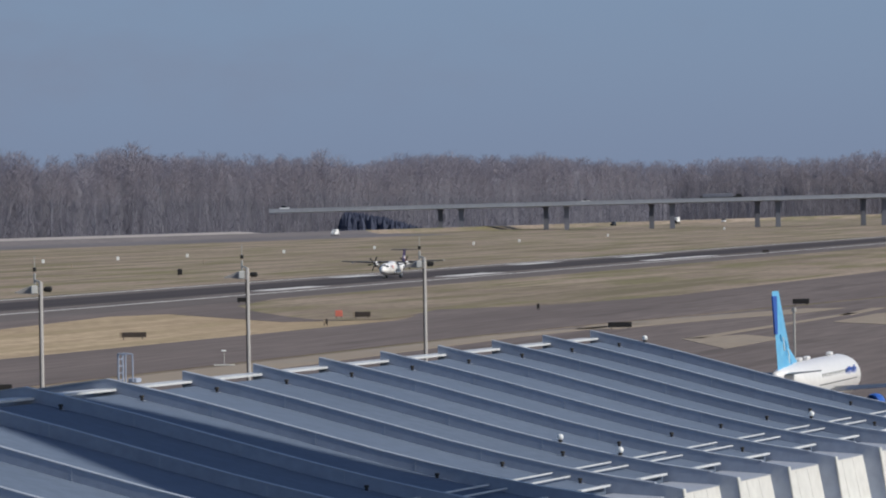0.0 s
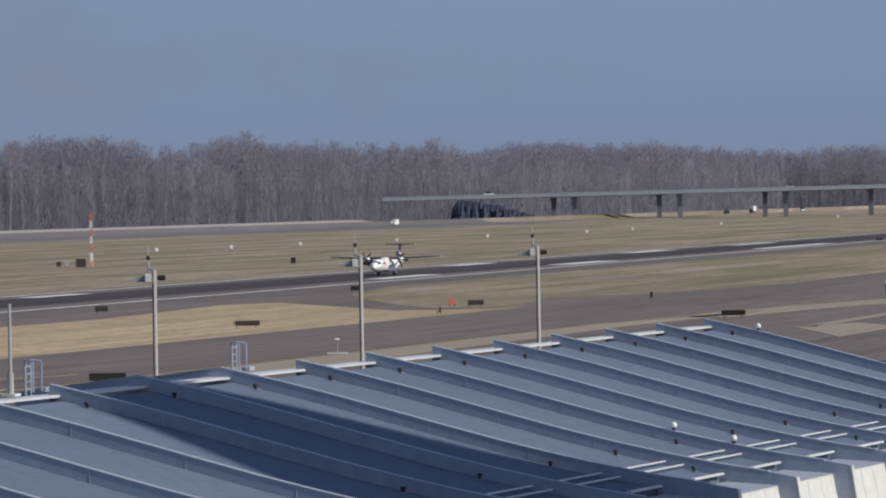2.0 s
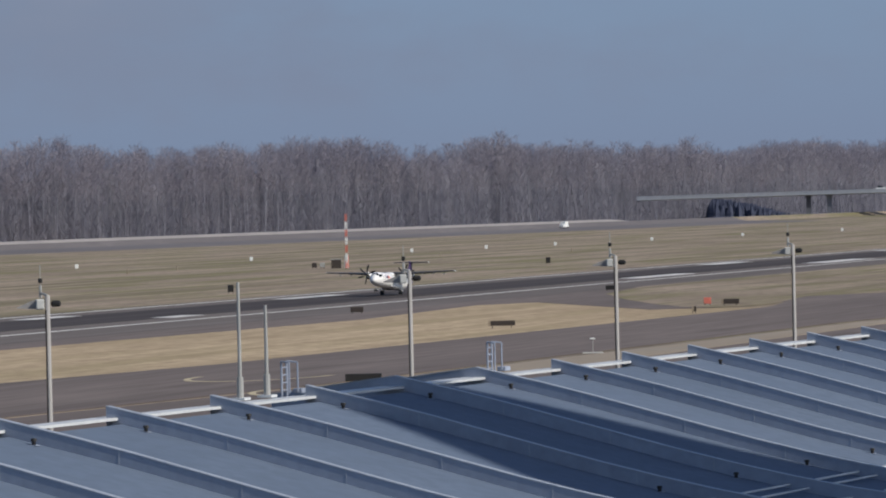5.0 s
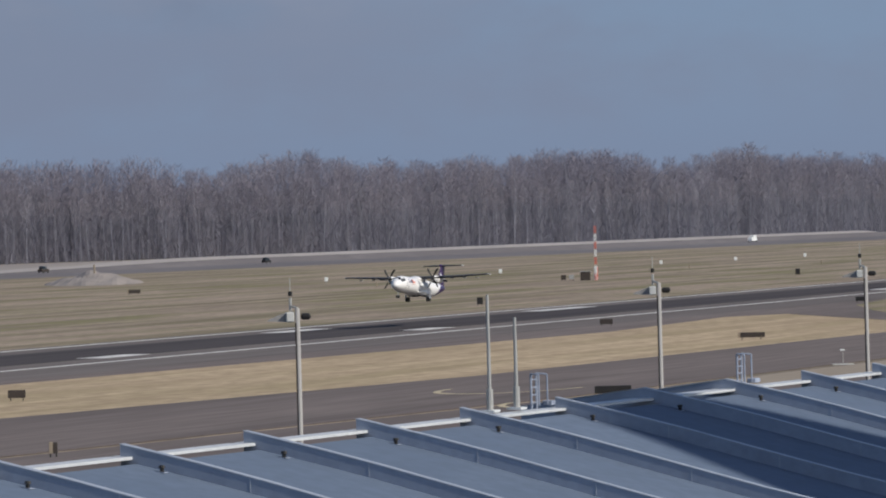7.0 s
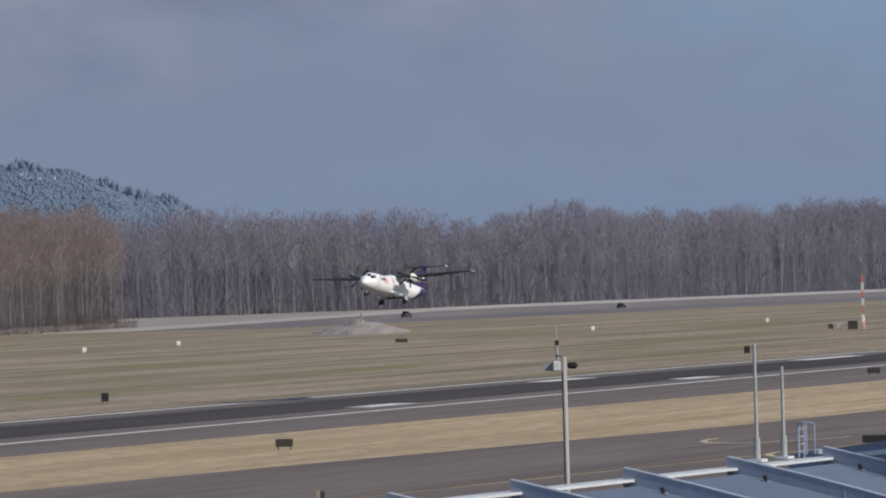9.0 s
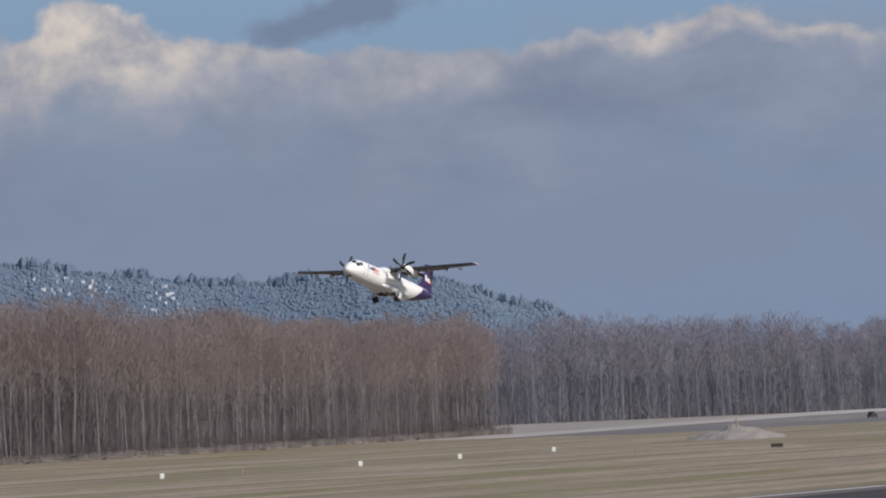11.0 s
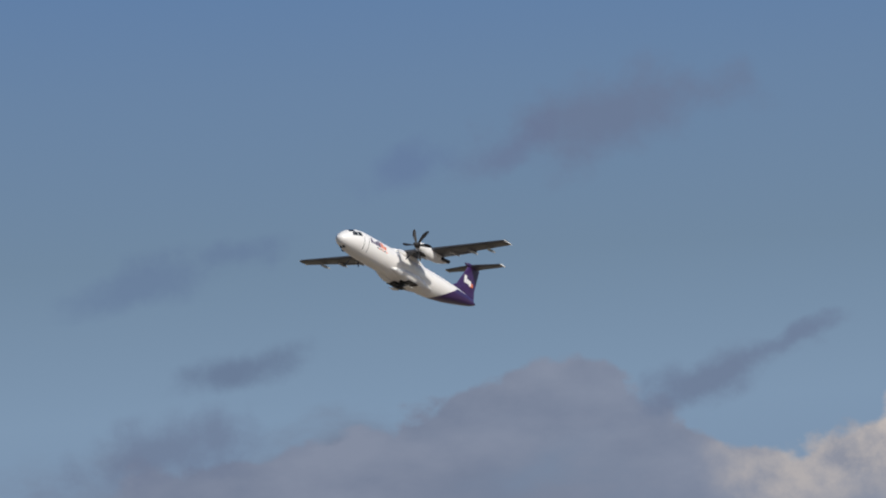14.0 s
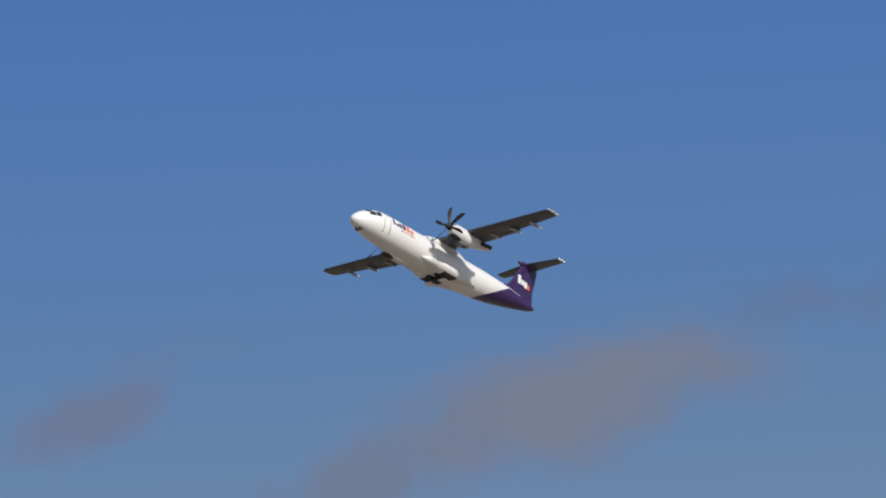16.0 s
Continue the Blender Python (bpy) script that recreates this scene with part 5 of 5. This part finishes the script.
loft(bm, [foil(-13.5, -11.55, 1.5, 1.98, 0.2), foil(-13.2, -11.5, 1.6, 1.96, 0.22), foil(-4.9, -11.0, 2.57, 1.6, 0.42), foil(4.9, -11.0, 2.57, 1.6, 0.42), foil(13.2, -11.5, 1.6, 1.96, 0.22), foil(13.5, -11.55, 1.5, 1.98, 0.2)])
wing = part("wing", bm, GREYP, plane, "high wing, its grey darkened for underside shade")
for sy in (-1, 1):
    bm = bmesh.new()
    box(bm, (-12.3, sy * 13.38, 1.99), (1.5, 0.35, 0.1), bevel=0.03)
    part("wing_tip", bm, WHITE, wing, "white wing tip")
    for y in (6.3, 8.6, 10.9):
        bm = bmesh.new()
        loft(bm, [[(-12.2, sy * y - 0.08, 1.55), (-12.2, sy * y + 0.08, 1.55), (-12.2, sy * y + 0.08, 1.4), (-12.2, sy * y - 0.08, 1.4)], [(-13.2, sy * y - 0.1, 1.68), (-13.2, sy * y + 0.1, 1.68), (-13.2, sy * y + 0.1, 1.45), (-13.2, sy * y - 0.1, 1.45)],
                  [(-13.9, sy * y - 0.03, 1.62), (-13.9, sy * y + 0.03, 1.62), (-13.9, sy * y + 0.03, 1.55), (-13.9, sy * y - 0.03, 1.55)]])
        part("flap_fairing", bm, STEEL, wing, "pale flap hinge fairing")
    bm = bmesh.new()
    loft(bm, [foil(sy * 1.9, -13.35, 0.55, 1.52, 0.1), foil(sy * 8.8, -13.1, 0.5, 1.72, 0.08)])
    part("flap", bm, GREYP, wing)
    # nacelle
    bm = bmesh.new()
    loft(bm, [ellipse(x, z, a, b, 18, sy * 4.05) for x, z, a, b in ((-9.1, 1.35, 0.34, 0.34), (-9.35, 1.32, 0.5, 0.52), (-10.0, 1.25, 0.56, 0.66), (-11.5, 1.2, 0.56, 0.68), (-12.8, 1.2, 0.5, 0.58), (-14.0, 1.3, 0.34, 0.36), (-14.9, 1.4, 0.12, 0.14))])
    nac = part("nacelle", bm, SKIN, plane, "white engine nacelle", smooth=True)
    bm = bmesh.new()
    loft(bm, [ellipse(x, 0.66, a, b, 12, sy * 4.05) for x, a, b in ((-9.3, 0.34, 0.14), (-9.9, 0.36, 0.18), (-10.6, 0.2, 0.1))])
    part("air_intake", bm, DARK, nac)
    bm = bmesh.new()
    rod(bm, (-13.0, sy * 4.6, 1.15), (-14.2, sy * 4.72, 1.15), 0.17, 0.2, seg=10)
    part("exhaust", bm, DARK, nac)
    # belly fairing for the main gear
    bm = bmesh.new()
    loft(bm, [ellipse(x, -0.98, a, b, 16, sy * 1.05) for x, a, b in ((-8.8, 0.1, 0.1), (-10.0, 0.5, 0.38), (-11.2, 0.76, 0.6), (-13.6, 0.76, 0.6), (-15.0, 0.5, 0.4), (-16.6, 0.08, 0.1))])
    part("gear_fairing", bm, SKIN, plane, "white bulged gear fairing", smooth=True)
    bm = bmesh.new()
    box(bm, (-12.6, sy * 0.85, -1.42), (1.9, 1.3, 0.36), bevel=0.08)
    part("gear_bay", bm, DARK, plane, "dark open wheel bay")
    # tailplane halves
    bm = bmesh.new()
    loft(bm, [foil(sy * 0.05, -24.7, 1.75, 4.68, 0.24), foil(sy * 3.55, -25.25, 1.05, 4.72, 0.14), foil(sy * 3.68, -25.35, 0.9, 4.72, 0.1)])
    part("tailplane", bm, GREYP, plane, "tailplane in the wing's shade-darkened grey")
    bm = bmesh.new()
    box(bm, (-25.85, sy * 3.66, 4.75), (0.95, 0.16, 0.14), bevel=0.03)
    part("tailplane_tip", bm, WHITE, plane, "white tip")
    # titles as plain bars
    for x0, w_, h_, mt in ((-4.2, 0.26, 26, PURPLE), (-4.62, 0.3, 10, PURPLE), (-5.05, 0.36, 18, PURPLE), (-5.55, 0.4, 26, PURPLE), (-6.1, 0.4, 26, ORANGE), (-6.65, 0.4, 16, ORANGE)):
        a0, a1 = 12, 12 + h_
        if sy < 0:
            a0, a1 = 180 - a0, 180 - a1
        patch(x0, x0 - w_, a0, a1, mt, "title_bar", plane)
    for i in range(6):
        a0, a1 = (2, 6) if sy > 0 else (178, 174)
        patch(-5.3 - i * 0.34, -5.55 - i * 0.34, a0, a1, ORANGE if i % 2 else GREYP, "caption_bar", plane)
    a0, a1 = (-38, 22) if sy > 0 else (218, 158)
    patch(-3.05, -3.1, a0, a1, GREYP, "door_seam", plane)
    patch(-3.8, -3.85, a0, a1, GREYP, "door_seam", plane)
    for x0, dx, z0, hh, mt in ((-24.05, 0.42, 2.9, 0.85, WHITE), (-24.55, 0.4, 2.72, 0.5, WHITE), (-25.0, 0.35, 2.62, 0.6, WHITE), (-25.4, 0.36, 2.5, 0.45, ORANGE)):
        bm = bmesh.new()
        box(bm, (x0, sy * 0.17, z0), (dx, 0.06, hh))
        part("fin_bar", bm, mt, plane)
    for i in range(5):
        x0 = -21.9 - i * 0.4
        a0, a1 = (33, 48) if sy > 0 else (147, 132)
        patch(x0, x0 - 0.27, a0, a1, WHITE, "registration_bar", plane)
bm = bmesh.new()
loft(bm, [ellipse(x, z, a, b, 18) for x, z, a, b in ((-8.6, 1.15, 0.15, 0.1), (-9.6, 1.25, 0.9, 0.35), (-10.8, 1.35, 1.15, 0.55), (-13.6, 1.35, 1.15, 0.52), (-15.2, 1.22, 0.8, 0.32), (-16.4, 1.2, 0.1, 0.1))])
part("wing_fairing", bm, SKIN, plane, "white fairing under the wing root", smooth=True)
# fin
bm = bmesh.new()


def vfoil(z, xl, chord, thick):
    pts = [(0, 0), (0.08, 0.6), (0.3, 1), (0.6, 0.8), (1, 0.08), (0.6, -0.8), (0.3, -1), (0.08, -0.6)]
    return [(xl - c * chord, t * thick, z) for c, t in pts]


loft(bm, [vfoil(0.75, -19.6, 6.6, 0.1), vfoil(1.25, -21.4, 4.9, 0.13), vfoil(2.0, -22.7, 3.5, 0.16), vfoil(4.55, -24.5, 2.2, 0.14)])
part("fin", bm, PURPLE, plane, "purple tail fin")
bm = bmesh.new()
loft(bm, [ellipse(x, 4.68, a, a, 12) for x, a in ((-23.9, 0.08), (-24.5, 0.24), (-25.6, 0.26), (-26.7, 0.05))])
part("fin_bullet", bm, PURPLE, plane, smooth=True)
# propellers: hub on its own axis, six blades
props = []
for sy in (-1, 1):
    bm = bmesh.new()
    loft(bm, [[(x, a * math.cos(i * math.pi / 7), a * math.sin(i * math.pi / 7)) for i in range(14)] for x, a in ((0.75, 0.03), (0.6, 0.16), (0.3, 0.28), (0.0, 0.33), (-0.15, 0.33))])
    pr = part("propeller", bm, DARK, plane, "dark six-bladed propeller", smooth=True)
    for i in range(6):
        b = i * math.pi / 3
        bm = bmesh.new()
        secs = []
        for r, w, tw_, sw in ((0.28, 0.1, 60, 0), (0.7, 0.15, 48, 0.02), (1.3, 0.2, 34, 0.02), (1.75, 0.16, 26, -0.05), (1.97, 0.07, 22, -0.12)):
            t_ = radians(tw_)
            ring = []
            for c, th in ((-1, 0), (0, 0.14), (1, 0), (0, -0.14)):
                u, v_ = (c * w + sw), th * w
                x, y = u * math.sin(t_) + v_ * math.cos(t_), u * math.cos(t_) - v_ * math.sin(t_)
                ring.append((0.1 + x, r * math.cos(b) - y * math.sin(b), r * math.sin(b) + y * math.cos(b)))
            secs.append(ring)
        loft(bm, secs)
        part("blade", bm, DARK, pr)
    props.append((pr, sy))
# landing gear on its hinges
gears = []
for sy in (-1, 1):
    bm = bmesh.new()
    rod(bm, (0, 0, 0), (0, sy * 0.55, -1.0), 0.1, seg=8)
    rod(bm, (-0.5, 0, -0.1), (0, sy * 0.55, -0.95), 0.06, seg=6)
    lg = part("main_leg", bm, STEEL, plane, "main landing-gear leg")
    for o in (-0.2, 0.2):
        bm = bmesh.new()
        rod(bm, (0, sy * 0.6 + o - 0.11, -1.1), (0, sy * 0.6 + o + 0.11, -1.1), 0.43, seg=18)
        tyre = part("tyre", bm, BLACKP, lg)
    bm = bmesh.new()
    box(bm, (0, sy * 0.95, -0.55), (0.9, 0.04, 0.8), bevel=0.01)
    part("gear_door", bm, SKIN, lg, "white gear door")
    gears.append((lg, sy))
bm = bmesh.new()
rod(bm, (0, 0, 0), (0.05, 0, -0.95), 0.08, seg=8)
nose_leg = part("nose_leg", bm, STEEL, plane, "nose landing-gear leg")
for o in (-0.2, 0.2):
    bm = bmesh.new()
    rod(bm, (0.05, o - 0.08, -0.98), (0.05, o + 0.08, -0.98), 0.27, seg=14)
    part("tyre", bm, BLACKP, nose_leg)
bm = bmesh.new()
bmesh.ops.create_uvsphere(bm, u_segments=10, v_segments=6, radius=0.11)
part("landing_light", bm, FLOOD, plane, "lit landing light").matrix_basis = pose(-1.25, 0.1, -1.0)

# ---- what moves ----
# seconds, place of the nose, heading off the runway's line, nose up, left wing up
FLIGHT = [
    (0, 1335.6, 322, 2.55, 0, 0, 0),
    (0.5, 1305.5, 322, 2.55, 0, 0, 0),
    (1, 1276, 322, 2.55, 0, 0, 0),
    (1.5, 1245.8, 322, 2.55, 0, 0, 0),
    (2, 1213.6, 322, 2.55, 0, 0, 0),
    (2.5, 1177.9, 322, 3.52, 0, 4.6, 0),
    (3, 1146.3, 322, 3.52, 0, 4.6, 0),
    (3.5, 1114.6, 322, 3.52, 0, 4.6, 0),
    (6, 950.3, 322, 4.94, 0, 4.8, 0),
    (6.5, 917.7, 322, 6.29, 0, 4.9, 0),
    (7, 884.1, 322, 8.1, 0, 4.96, 0.37),
    (7.5, 849.3, 322, 10.47, 0.47, 5.12, 1.13),
    (8, 816, 322, 12.82, 0.58, 5.5, 1.59),
    (8.2, 805.1, 322.6, 13.96, 0.6, 5.7, 1.7),
    (10.3, 681, 328.3, 29.34, 0.56, 9.13, 1.03),
    (10.5, 669.2, 328.9, 31.4, 0.55, 9.53, 0.86),
    (11, 639.7, 330.2, 36.74, 0.55, 10.54, 0.41),
    (11.5, 610.1, 331.6, 42.84, 0.59, 11.55, -0.04),
    (12, 579.86, 332.68, 49.46, 0.62, 12.52, -0.56),
    (12.5, 550.42, 333.76, 57.07, 0.71, 13.44, -1),
    (13, 520.58, 334.84, 64.97, 0.9, 14.24, -1.32),
    (13.2, 508.6, 335.21, 68.2, 1, 14.53, -1.4),
    (13.6, 484.25, 336.06, 74.74, 1.26, 15.02, -1.45),
    (14, 459.6, 336.9, 81.35, 1.61, 15.41, -0.98),
    (14.5, 429.1, 338.42, 89.86, 2.32, 15.7, -0.18),
    (14.7, 416.82, 338.98, 93.03, 2.66, 15.75, 0.23),
    (15, 398.2, 339.85, 98.12, 3.2, 15.76, 0.82),
    (15.3, 379.28, 340.83, 102.94, 3.81, 15.67, 1.61),
    (15.6, 360.36, 341.7, 107.7, 4.49, 15.48, 2.45),
    (16, 334.7, 342.9, 113.95, 5.5, 15.06, 3.28),
]


def along_road(t0, x0, t1, x1, back=False, z=0.92, y_off=0.0):
    """Rows for a vehicle at a steady pace along the levee road."""
    rows = []
    for t in (0.0, 16.0):
        x = x0 + (x1 - x0) * (t - t0) / (t1 - t0)
        rows.append((t, pose(x, levee_y(x) + y_off, z, 0, 0, (180 if back else 0) - 6.3)))
    return rows


def on_bridge(s0, speed, back=False, off=0.0):
    rows = []
    nn = BN if BN.x > 0 else -BN
    for t in (0.0, 4.0, 8.0, 12.0, 16.0):
        s_ = s0 + speed * t
        c = BA + BD * s_ + nn * off
        rows.append((t, pose(c.x, c.y, deck_z(max(0, s_)) - 0.2, 0, 0, math.degrees(math.atan2(BD.y, BD.x)) + (180 if back else 0))))
    return rows


def motions():
    walk(plane, [(t, pose(x, y, z, b, -p, 180 + h)) for t, x, y, z, h, p, b in FLIGHT])
    for pr, sy in props:
        walk(pr, [(i / 10, pose(-9.0, sy * 4.05, 1.35, 77 * i + 12, 0, 0)) for i in range(161)])
    for lg, sy in gears:
        base = Matrix.Translation((-12.5, sy * 1.35, -1.02))
        walk(lg, [(t, base @ pose(0, 0, 0, -sy * a, 0, 0)) for t, a in ((0.0, 0), (9.5, 0), (10.5, 8), (12.0, 40), (13.2, 70), (14.5, 88), (16.0, 90))])
    walk(nose_leg, [(t, pose(-2.1, 0, -1.1 - 0.2 * (1 - a / 95), 0, -a, 0)) for t, a in ((0.0, 0), (8.2, 0), (9.2, 40), (10.2, 85), (12.0, 95), (16.0, 95))])
    walk(truck_a, along_road(0, 2912, 8, 2580, True))
    walk(truck_b, along_road(0, 3572, 3.5, 3424, True))
    walk(van, along_road(0, 3686, 1.5, 3622, True))
    walk(dark_car, along_road(0, 3430, 16, 3429, True))
    walk(car_p, along_road(7, 1908, 10.3, 2034))
    walk(car_m, along_road(7, 2093, 8.2, 2142))
    walk(bridge_truck, on_bridge(277, 27))
    walk(bridge_car, on_bridge(194, 28))
    walk(bridge_car2, on_bridge(9, 28))


motions()
